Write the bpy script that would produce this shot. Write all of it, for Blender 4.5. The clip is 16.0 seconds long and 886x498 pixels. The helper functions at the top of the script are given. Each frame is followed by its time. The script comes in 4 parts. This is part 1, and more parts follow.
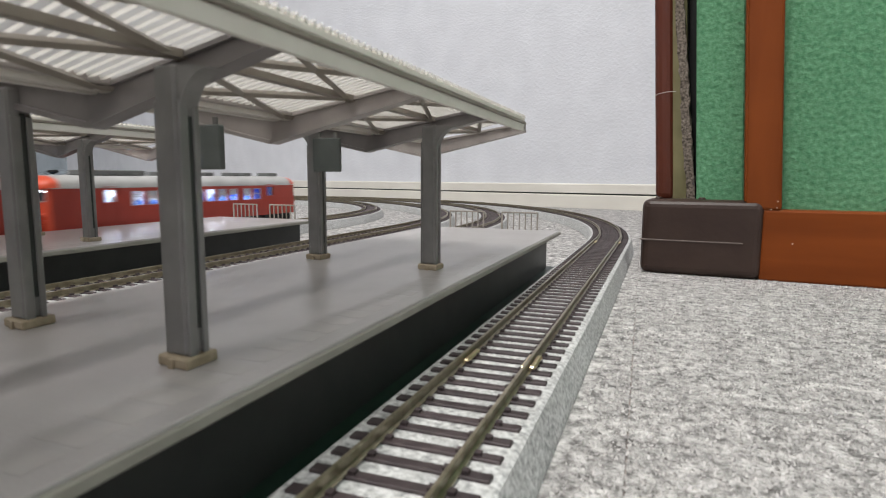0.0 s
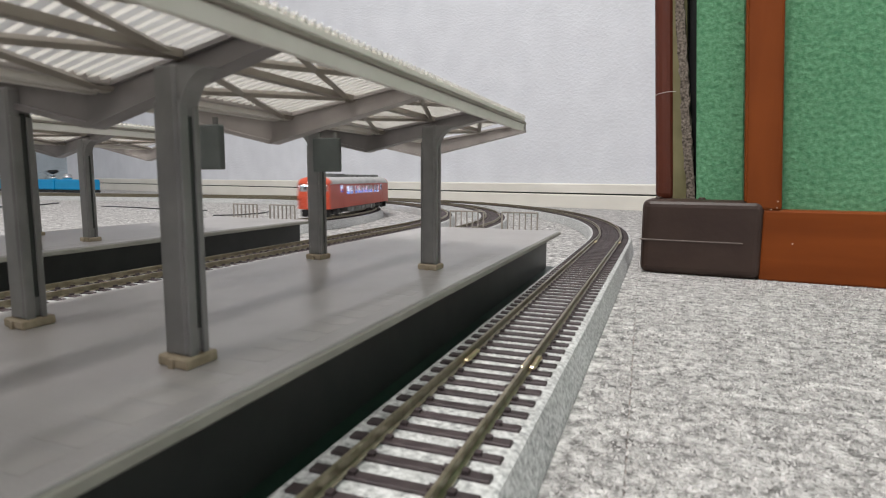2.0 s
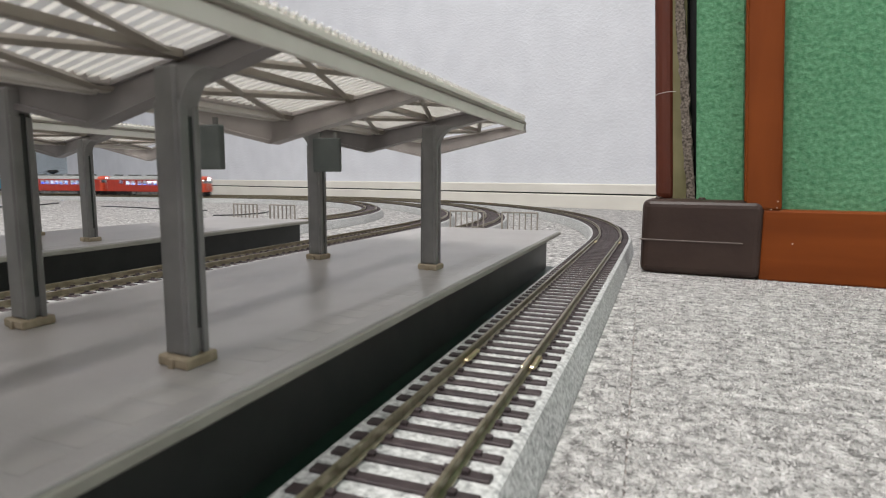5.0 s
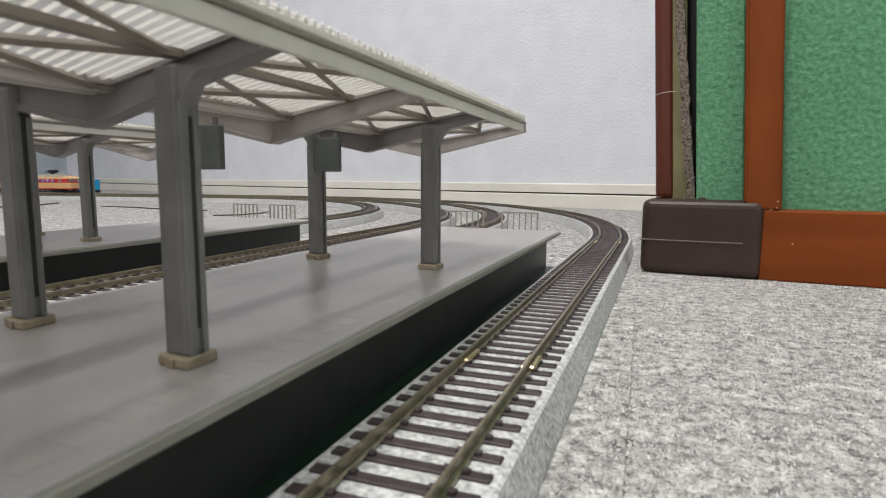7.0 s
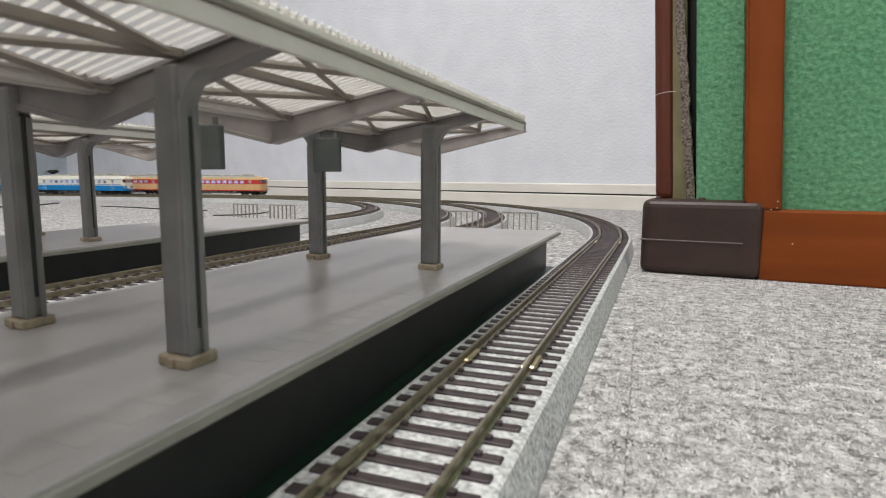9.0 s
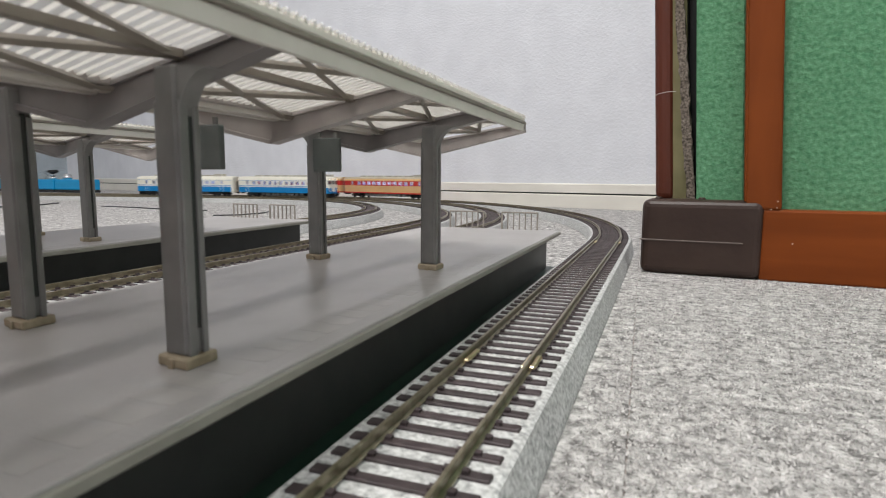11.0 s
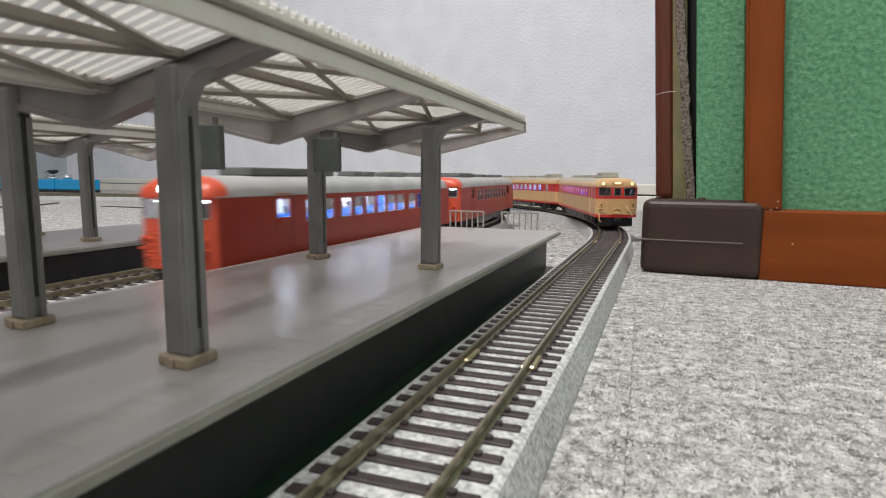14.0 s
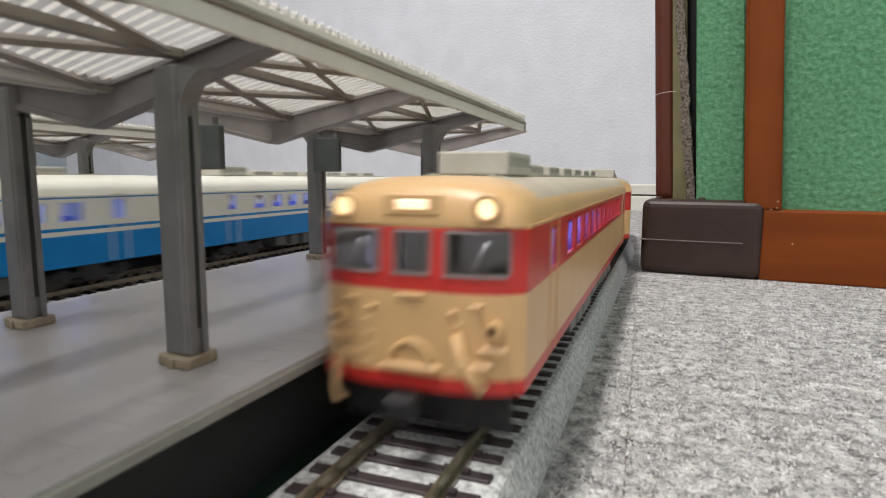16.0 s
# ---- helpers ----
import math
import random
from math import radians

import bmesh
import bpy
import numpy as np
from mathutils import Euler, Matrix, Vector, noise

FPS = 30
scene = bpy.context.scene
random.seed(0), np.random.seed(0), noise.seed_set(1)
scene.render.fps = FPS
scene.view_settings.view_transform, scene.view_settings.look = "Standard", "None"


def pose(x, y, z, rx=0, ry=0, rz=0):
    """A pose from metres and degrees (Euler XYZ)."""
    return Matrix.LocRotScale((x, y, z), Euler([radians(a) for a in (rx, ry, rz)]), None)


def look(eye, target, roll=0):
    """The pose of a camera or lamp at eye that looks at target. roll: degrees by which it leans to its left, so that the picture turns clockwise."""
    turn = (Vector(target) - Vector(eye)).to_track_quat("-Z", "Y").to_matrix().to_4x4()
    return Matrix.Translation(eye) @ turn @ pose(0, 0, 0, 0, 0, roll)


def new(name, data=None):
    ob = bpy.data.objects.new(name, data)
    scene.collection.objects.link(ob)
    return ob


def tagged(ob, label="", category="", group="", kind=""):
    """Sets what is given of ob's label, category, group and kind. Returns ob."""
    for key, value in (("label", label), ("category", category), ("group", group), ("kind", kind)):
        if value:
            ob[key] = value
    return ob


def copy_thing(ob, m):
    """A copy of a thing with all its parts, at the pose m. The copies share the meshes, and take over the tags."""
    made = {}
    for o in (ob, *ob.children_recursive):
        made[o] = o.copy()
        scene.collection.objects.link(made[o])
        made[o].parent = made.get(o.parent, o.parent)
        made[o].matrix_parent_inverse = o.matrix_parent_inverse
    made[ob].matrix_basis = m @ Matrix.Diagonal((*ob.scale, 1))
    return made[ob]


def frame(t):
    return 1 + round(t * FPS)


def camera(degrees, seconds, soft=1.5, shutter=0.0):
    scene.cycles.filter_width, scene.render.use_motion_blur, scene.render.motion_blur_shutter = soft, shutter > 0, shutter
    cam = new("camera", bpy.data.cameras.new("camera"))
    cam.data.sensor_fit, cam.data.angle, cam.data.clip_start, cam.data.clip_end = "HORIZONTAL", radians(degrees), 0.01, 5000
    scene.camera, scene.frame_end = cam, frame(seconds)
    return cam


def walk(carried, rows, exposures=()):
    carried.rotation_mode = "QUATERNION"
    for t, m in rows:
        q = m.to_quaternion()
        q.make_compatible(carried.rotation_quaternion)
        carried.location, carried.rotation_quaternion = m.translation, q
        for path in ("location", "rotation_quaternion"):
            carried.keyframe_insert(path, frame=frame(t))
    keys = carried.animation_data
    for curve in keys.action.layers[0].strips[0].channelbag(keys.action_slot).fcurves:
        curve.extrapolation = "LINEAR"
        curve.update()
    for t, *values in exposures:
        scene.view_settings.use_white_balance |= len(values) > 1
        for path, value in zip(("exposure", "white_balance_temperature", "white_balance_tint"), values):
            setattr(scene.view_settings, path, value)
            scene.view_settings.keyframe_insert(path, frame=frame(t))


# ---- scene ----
# A model railway on a carpeted floor: four loops of track, two platforms, four trains.
EYE = Vector((0.0, 0.0, 0.0561))
YAW, PITCH = radians(20.566), radians(6.9755)
AHEAD = Vector((-math.sin(YAW) * math.cos(PITCH), math.cos(YAW) * math.cos(PITCH), -math.sin(PITCH)))
cam = camera(74.306, 16.0, soft=1.05, shutter=0.6)
walk(cam, [(0.0, look(EYE, EYE + AHEAD, 0.259)), (16.0, look(EYE, EYE + AHEAD, 0.259))])

cam.data.dof.use_dof, cam.data.dof.focus_distance, cam.data.dof.aperture_fstop = True, 0.60, 50.0

# ---- light ----
world = bpy.data.worlds.new("world")
scene.world = world
world.use_nodes = True
world.node_tree.nodes["Background"].inputs[0].default_value = (0.8, 0.85, 0.9, 1)
world.node_tree.nodes["Background"].inputs[1].default_value = 0.3


def area_lamp(name, x, y, z, sx, sy, watts, color):
    d = bpy.data.lights.new(name, "AREA")
    d.shape, d.size, d.size_y, d.energy, d.color = "RECTANGLE", sx, sy, watts, color
    ob = new(name, d)
    ob.matrix_world = pose(x, y, z)
    return ob


area_lamp("ceiling_lamp_light", -0.36, -0.60, 2.28, 0.20, 1.20, 56.5, (1.0, 0.975, 0.945))
scene.view_settings.exposure = 0.0


# ---- materials ----
def mat(name, color, rough=0.5, metal=0.0, spec=0.5):
    m = bpy.data.materials.new(name)
    m.use_nodes = True
    b = m.node_tree.nodes["Principled BSDF"]
    b.inputs["Base Color"].default_value = (*color, 1)
    b.inputs["Roughness"].default_value = rough
    b.inputs["Metallic"].default_value = metal
    b.inputs["Specular IOR Level"].default_value = spec
    return m


def varied(name, c1, c2, scale, rough=0.6, metal=0.0, lo=0.35, hi=0.65, detail=4.0, bump=0.0, bump_scale=None, stain=0.0, stain_scale=8.0, spec=0.5, stretch=(1, 1, 1), rand=0.0, grain=0.5):
    """Two colours mixed by a noise of the given scale, a broad stain and a relief."""
    m = mat(name, c1, rough, metal, spec)
    nt = m.node_tree
    n, l = nt.nodes, nt.links
    b = n["Principled BSDF"]
    tc = n.new("ShaderNodeTexCoord")
    mp = n.new("ShaderNodeMapping")
    mp.inputs["Scale"].default_value = stretch
    l.new(tc.outputs["Object"], mp.inputs["Vector"])
    t = n.new("ShaderNodeTexNoise")
    t.inputs["Scale"].default_value, t.inputs["Detail"].default_value, t.inputs["Roughness"].default_value = scale, detail, grain
    l.new(mp.outputs[0], t.inputs["Vector"])
    r = n.new("ShaderNodeValToRGB")
    r.color_ramp.elements[0].position, r.color_ramp.elements[1].position = lo, hi
    r.color_ramp.elements[0].color, r.color_ramp.elements[1].color = (*c1, 1), (*c2, 1)
    l.new(t.outputs["Fac"], r.inputs[0])
    out = r.outputs[0]
    if stain:
        s = n.new("ShaderNodeTexNoise")
        s.inputs["Scale"].default_value, s.inputs["Detail"].default_value = stain_scale, 3.0
        l.new(tc.outputs["Object"], s.inputs["Vector"])
        mr = n.new("ShaderNodeMapRange")
        mr.inputs["From Min"].default_value, mr.inputs["From Max"].default_value = 0.3, 0.7
        mr.inputs["To Min"].default_value, mr.inputs["To Max"].default_value = 1.0 - stain, 1.0 + stain
        l.new(s.outputs["Fac"], mr.inputs["Value"])
        mx = n.new("ShaderNodeVectorMath")
        mx.operation = "SCALE"
        l.new(out, mx.inputs[0])
        l.new(mr.outputs[0], mx.inputs["Scale"])
        out = mx.outputs[0]
    if rand:
        oi = n.new("ShaderNodeObjectInfo")
        mr = n.new("ShaderNodeMapRange")
        mr.inputs["To Min"].default_value, mr.inputs["To Max"].default_value = 1.0 - rand, 1.0 + rand
        l.new(oi.outputs["Random"], mr.inputs["Value"])
        mx = n.new("ShaderNodeVectorMath")
        mx.operation = "SCALE"
        l.new(out, mx.inputs[0])
        l.new(mr.outputs[0], mx.inputs["Scale"])
        out = mx.outputs[0]
    l.new(out, b.inputs["Base Color"])
    if bump:
        h = t
        if bump_scale:
            h = n.new("ShaderNodeTexNoise")
            h.inputs["Scale"].default_value, h.inputs["Detail"].default_value = bump_scale, 5.0
            l.new(tc.outputs["Object"], h.inputs["Vector"])
        bp = n.new("ShaderNodeBump")
        bp.inputs["Strength"].default_value, bp.inputs["Distance"].default_value = 1.0, bump
        l.new(h.outputs["Fac"], bp.inputs["Height"])
        l.new(bp.outputs[0], b.inputs["Normal"])
    return m


def glow(name, color, strength):
    m = mat(name, (0.8, 0.8, 0.8), 0.4)
    b = m.node_tree.nodes["Principled BSDF"]
    b.inputs["Emission Color"].default_value = (*color, 1)
    b.inputs["Emission Strength"].default_value = strength
    return m


def clear_glass(name, tint=(1, 1, 1), gloss=0.12):
    m = bpy.data.materials.new(name)
    m.use_nodes = True
    n, l = m.node_tree.nodes, m.node_tree.links
    n.remove(n["Principled BSDF"])
    tr, gl, mx = n.new("ShaderNodeBsdfTransparent"), n.new("ShaderNodeBsdfGlossy"), n.new("ShaderNodeMixShader")
    tr.inputs[0].default_value = (*tint, 1)
    gl.inputs["Roughness"].default_value = 0.05
    mx.inputs[0].default_value = gloss
    l.new(tr.outputs[0], mx.inputs[1])
    l.new(gl.outputs[0], mx.inputs[2])
    l.new(mx.outputs[0], n["Material Output"].inputs[0])
    return m


def sheet_material(name):
    """Thin milky plastic that lets part of the light through."""
    m = bpy.data.materials.new(name)
    m.use_nodes = True
    n, l = m.node_tree.nodes, m.node_tree.links
    b = n["Principled BSDF"]
    b.inputs["Base Color"].default_value = (0.78, 0.755, 0.71, 1)
    b.inputs["Roughness"].default_value = 0.45
    t, mx = n.new("ShaderNodeBsdfTranslucent"), n.new("ShaderNodeMixShader")
    t.inputs[0].default_value = (0.94, 0.91, 0.86, 1)
    mx.inputs[0].default_value = 0.62
    l.new(b.outputs[0], mx.inputs[1])
    l.new(t.outputs[0], mx.inputs[2])
    c, my = n.new("ShaderNodeBsdfTransparent"), n.new("ShaderNodeMixShader")
    my.inputs[0].default_value = 0.55
    l.new(mx.outputs[0], my.inputs[1])
    l.new(c.outputs[0], my.inputs[2])
    l.new(my.outputs[0], n["Material Output"].inputs[0])
    return m


CARPET = varied("carpet", (0.215, 0.207, 0.20), (0.75, 0.73, 0.71), 240, 0.95, lo=0.38, hi=0.60, detail=9, bump=0.0022, bump_scale=900, stain=0.25, stain_scale=70, spec=0.1, grain=0.64)
CARPET_BASE = mat("carpet_seam", (0.42, 0.37, 0.34), 0.95)
WALLPAPER = varied("wallpaper", (0.728, 0.742, 0.783), (0.792, 0.807, 0.848), 18, 0.85, lo=0.3, hi=0.7, bump=0.0012, bump_scale=190, stain=0.03, stain_scale=3, spec=0.2)
WHITE = varied("ceiling_paint", (0.8, 0.8, 0.79), (0.84, 0.84, 0.83), 40, 0.9, bump=0.001)
SKIRTING = varied("cream_vinyl", (0.76, 0.73, 0.66), (0.82, 0.79, 0.72), 12, 0.45, stain=0.03)
PLATFORM = varied("grey_plastic_deck", (0.338, 0.319, 0.309), (0.39, 0.37, 0.359), 60, 0.31, lo=0.3, hi=0.7, bump=0.00004, bump_scale=1500, stain=0.05, stain_scale=14)
PLATFORM_LIP = varied("grey_plastic_edge", (0.255, 0.247, 0.212), (0.30, 0.29, 0.25), 120, 0.45, bump=0.0001)
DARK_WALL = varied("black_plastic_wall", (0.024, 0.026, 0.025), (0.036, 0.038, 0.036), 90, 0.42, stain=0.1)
# the green reflection along the wall's foot is put into this colour
FOOT = varied("green_reflection_foot", (0.010, 0.028, 0.020), (0.016, 0.040, 0.028), 90, 0.4)
POST = varied("grey_plastic_post", (0.158, 0.154, 0.148), (0.195, 0.19, 0.182), 150, 0.42, bump=0.0001, stain=0.06, stain_scale=60)
# near-black: the shade inside the grooves is put into this colour
GROOVE_SHADE = mat("groove_shade", (0.03, 0.034, 0.03), 0.6)
BASE_TAN = varied("tan_plastic", (0.26, 0.21, 0.14), (0.38, 0.315, 0.222), 260, 0.6, stain=0.12, stain_scale=90)
BEAM_DARK = varied("dark_grey_plastic_beam", (0.165, 0.15, 0.146), (0.20, 0.183, 0.178), 120, 0.4, bump=0.0001, stain=0.06, stain_scale=40)
BEAM = varied("grey_plastic_beam", (0.35, 0.315, 0.295), (0.41, 0.375, 0.35), 120, 0.4, bump=0.0001, stain=0.05, stain_scale=40)
TRUSS = varied("brown_grey_truss", (0.23, 0.20, 0.17), (0.28, 0.25, 0.21), 120, 0.45)
FASCIA = varied("pale_grey_fascia", (0.63, 0.60, 0.54), (0.69, 0.66, 0.60), 80, 0.45, stain=0.05)
EDGE_CAP = varied("pale_roof_edge", (0.75, 0.715, 0.64), (0.81, 0.775, 0.70), 80, 0.5, stain=0.05)
MARK = varied("pale_paving_strip", (0.356, 0.337, 0.322), (0.405, 0.384, 0.368), 90, 0.36)
SHEET = sheet_material("milky_roof_sheet")
BALLAST = varied("ballast_grey", (0.26, 0.264, 0.26), (0.66, 0.665, 0.652), 900, 0.85, lo=0.3, hi=0.62, detail=5, bump=0.0003, bump_scale=1400, stain=0.06, stain_scale=40, spec=0.2)
SLEEPER = varied("brown_plastic_sleeper", (0.035, 0.024, 0.026), (0.062, 0.045, 0.046), 500, 0.6, bump=0.0002, rand=0.2)
RAIL = varied("nickel_rail", (0.24, 0.208, 0.142), (0.37, 0.325, 0.235), 300, 0.36, metal=0.8, stain=0.1)
JOINER = mat("bright_joiner", (0.75, 0.62, 0.4), 0.3, 0.9)
FENCE = varied("warm_grey_fence", (0.26, 0.23, 0.2), (0.33, 0.3, 0.26), 200, 0.5)
# one vermilion twice: shade put into the sides' colour, light into the cab ends'
RED_SHADED = varied("vermilion_shaded_side", (0.35, 0.033, 0.018), (0.39, 0.038, 0.020), 60, 0.34, stain=0.03)
RED_LIT = varied("vermilion_lit_face", (0.62, 0.083, 0.036), (0.67, 0.095, 0.042), 60, 0.34)
GREY_ROOF = varied("grey_roof_paint", (0.37, 0.37, 0.36), (0.44, 0.44, 0.43), 70, 0.5, stain=0.05)
DARK_GREY = varied("dark_grey_plastic", (0.12, 0.125, 0.12), (0.17, 0.175, 0.17), 120, 0.55)
CREAM = varied("cream_paint", (0.63, 0.395, 0.18), (0.68, 0.43, 0.20), 60, 0.36, stain=0.03)
CRIMSON = varied("crimson_paint", (0.50, 0.028, 0.022), (0.56, 0.036, 0.027), 60, 0.36, stain=0.03)
IVORY = varied("ivory_paint", (0.72, 0.70, 0.60), (0.77, 0.75, 0.65), 60, 0.36)
BLUE = varied("sky_blue_paint", (0.002, 0.185, 0.47), (0.003, 0.21, 0.52), 60, 0.4, spec=0.3)
TAN_ROOF = varied("tan_roof_paint", (0.42, 0.36, 0.27), (0.48, 0.42, 0.32), 70, 0.5, stain=0.05)
VENT_GREY = varied("grey_roof_vent", (0.3, 0.3, 0.28), (0.37, 0.37, 0.345), 150, 0.5)
BLACK = varied("black_underframe", (0.008, 0.008, 0.009), (0.02, 0.02, 0.02), 300, 0.6)
METAL_RIM = mat("silver_window_frame", (0.55, 0.55, 0.57), 0.35, 0.8)
PALE_RIM = mat("grey_window_rubber", (0.27, 0.22, 0.21), 0.45)
CAB_DARK = mat("dark_cab_interior", (0.10, 0.10, 0.11), 0.6)
OFF_WHITE = mat("off_white", (0.72, 0.71, 0.68), 0.7)
BEIGE_UNIT = varied("beige_roof_unit", (0.46, 0.44, 0.37), (0.54, 0.52, 0.45), 150, 0.5)
SEAT_BLUE = mat("blue_seat", (0.013, 0.10, 0.38), 0.5)
CURTAIN = mat("bright_blue_curtain", (0.012, 0.11, 0.78), 0.5)
INNER = mat("pale_interior", (0.6, 0.6, 0.58), 0.6)
GLASS = clear_glass("car_glass", (0.93, 0.94, 0.97), 0.10)
GREY_GLASS = clear_glass("tinted_car_glass", (0.80, 0.80, 0.82), 0.16)
LED_COOL = glow("cool_led_strip", (0.80, 0.88, 1.0), 27.0)
LED_LILAC = glow("lilac_led_strip", (0.62, 0.60, 1.0), 15.0)
LED_BLUE = glow("bluish_led_strip", (0.25, 0.40, 1.0), 8.0)
HEAD_WHITE = glow("white_headlight", (0.82, 0.86, 1.0), 20.0)
HEAD_WARM = glow("warm_headlight", (1.0, 0.66, 0.22), 1.3)
SIGN_WARM = glow("warm_sign_glass", (1.0, 0.6, 0.25), 1.3)
HEAD_OFF = mat("dull_headlight", (0.7, 0.66, 0.5), 0.2)
WOOD = varied("brown_lacquered_wood", (0.150, 0.034, 0.0055), (0.215, 0.051, 0.0085), 9, 0.5, spec=0.15, stretch=(0.6, 6, 6), stain=0.12, stain_scale=12, bump=0.0002, bump_scale=60)
WOOD_UP = varied("brown_lacquered_post", (0.150, 0.034, 0.0055), (0.205, 0.049, 0.0085), 9, 0.5, spec=0.15, stretch=(6, 6, 0.6), stain=0.1, stain_scale=14, bump=0.0002, bump_scale=60)
WOOD_DARK = varied("dark_red_wood", (0.06, 0.014, 0.008), (0.095, 0.024, 0.012), 9, 0.4, spec=0.3, stretch=(6, 6, 0.6))
CAP = varied("dark_brown_plastic", (0.036, 0.020, 0.015), (0.047, 0.028, 0.021), 50, 0.45, spec=0.35, stain=0.06, bump=0.00015, bump_scale=300)
CAP_LINE = mat("pale_mould_seam", (0.13, 0.1, 0.085), 0.5)
FELT = varied("green_felt", (0.085, 0.232, 0.12), (0.15, 0.335, 0.19), 420, 0.95, detail=5, bump=0.0012, bump_scale=300, stain=0.06, stain_scale=16, spec=0.1)
FIBRE = varied("frayed_board_edge", (0.07, 0.055, 0.042), (0.24, 0.20, 0.165), 700, 0.95, bump=0.001)
OLIVE = varied("olive_board", (0.15, 0.135, 0.06), (0.2, 0.18, 0.085), 60, 0.7)
BLUE_BOX = varied("bright_blue_plastic", (0.0, 0.30, 0.62), (0.005, 0.34, 0.68), 30, 0.35)
CHROME = mat("chrome", (0.7, 0.7, 0.7), 0.15, 1.0)
CABLE = mat("black_cable", (0.02, 0.02, 0.022), 0.5)
CLEAR_TUB = clear_glass("clear_plastic", (0.90, 0.93, 0.94), 0.12)
LAMP_SHADE = glow("lamp_diffuser", (1.0, 0.985, 0.96), 2.0)


# ---- mesh helpers ----
def part(name, bm, material, parent=None, label=""):
    me = bpy.data.meshes.new(name)
    bm.to_mesh(me)
    bm.free()
    for m in (material if isinstance(material, (list, tuple)) else [material]):
        me.materials.append(m)
    ob = new(name, me)
    if parent is not None:
        ob.parent = parent
    if label:
        tagged(ob, label)
    return ob


def shared(name, me, parent, m):
    ob = new(name, me)
    ob.parent = parent
    ob.matrix_basis = m
    return ob


def mesh_of(name, bm, materials):
    me = bpy.data.meshes.new(name)
    bm.to_mesh(me)
    bm.free()
    for m in materials:
        me.materials.append(m)
    return me


def add_box(bm, x0, x1, y0, y1, z0, z1, bevel=0.0, mi=0, seg=1, m=None):
    vs = [bm.verts.new((x, y, z)) for z in (z0, z1) for x, y in ((x0, y0), (x1, y0), (x1, y1), (x0, y1))]
    if m is not None:
        for v in vs:
            v.co = m @ v.co
    fs = [bm.faces.new([vs[i] for i in f]) for f in ((3, 2, 1, 0), (4, 5, 6, 7), (0, 1, 5, 4), (1, 2, 6, 5), (2, 3, 7, 6), (3, 0, 4, 7))]
    for f in fs:
        f.material_index = mi
    if bevel:
        es = list({e for f in fs for e in f.edges})
        got = bmesh.ops.bevel(bm, geom=es, offset=bevel, segments=seg, affect="EDGES", profile=0.5)
        for f in got["faces"]:
            f.material_index = mi


def box(x0, x1, y0, y1, z0, z1, bevel=0.0, seg=1):
    bm = bmesh.new()
    add_box(bm, x0, x1, y0, y1, z0, z1, bevel, 0, seg)
    return bm


def add_tube(bm, a, b, r0, r1=None, n=10, mi=0, smooth=True):
    a, b = Vector(a), Vector(b)
    r1 = r0 if r1 is None else r1
    q = (b - a).to_track_quat("Z", "Y").to_matrix()
    rings = []
    for p, r in ((a, r0), (b, r1)):
        rings.append([bm.verts.new(p + q @ Vector((r * math.cos(k * math.tau / n), r * math.sin(k * math.tau / n), 0))) for k in range(n)])
    for k in range(n):
        f = bm.faces.new((rings[0][k], rings[0][(k + 1) % n], rings[1][(k + 1) % n], rings[1][k]))
        f.material_index, f.smooth = mi, smooth
    for ring in (rings[0][::-1], rings[1]):
        bm.faces.new(ring).material_index = mi


def tube(a, b, r0, r1=None, n=10):
    bm = bmesh.new()
    add_tube(bm, a, b, r0, r1, n)
    return bm


def prism(profile, y0, y1, mi=0):
    """A closed outline of (x, z) drawn out from y0 to y1."""
    bm = bmesh.new()
    a = [bm.verts.new((x, y0, z)) for x, z in profile]
    b = [bm.verts.new((x, y1, z)) for x, z in profile]
    k = len(profile)
    for i in range(k):
        bm.faces.new((a[i], a[(i + 1) % k], b[(i + 1) % k], b[i])).material_index = mi
    bm.faces.new(a[::-1]).material_index = mi
    bm.faces.new(b).material_index = mi
    bmesh.ops.recalc_face_normals(bm, faces=bm.faces)
    return bm


def polyline_tube(bm, pts, r, n=6):
    rings = []
    for i, p in enumerate(pts):
        d = (Vector(pts[min(i + 1, len(pts) - 1)]) - Vector(pts[max(i - 1, 0)])).normalized()
        q = d.to_track_quat("Z", "Y").to_matrix()
        rings.append([bm.verts.new(Vector(p) + q @ Vector((r * math.cos(k * math.tau / n), r * math.sin(k * math.tau / n), 0))) for k in range(n)])
    for a, b in zip(rings, rings[1:]):
        for k in range(n):
            bm.faces.new((a[k], a[(k + 1) % n], b[(k + 1) % n], b[k])).smooth = True
    bm.faces.new(rings[0][::-1])
    bm.faces.new(rings[-1])


# ---- room ----
ZR = 0.0125                      # top of the rails over the carpet
LEFT, RIGHT, SOUTH = -3.25, 0.9, -2.05
W0, W1 = Vector((-0.07, 1.100, 0)), Vector((-1.83, 1.680, 0))
WDIR = (W1 - W0).normalized()    # the far wall runs askew to the tracks


def structure(ob, label, category):
    return tagged(ob, label, category, kind="structure")


floor = structure(part("floor", box(LEFT - 0.1, RIGHT + 0.1, SOUTH - 0.1, 2.2, -0.06, -0.0008), CARPET_BASE), "floor base under the grey carpet", "floor")


def seam_x(y):
    """The joint of the two carpet widths runs slightly askew."""
    return -0.0009 - 0.0309 * y


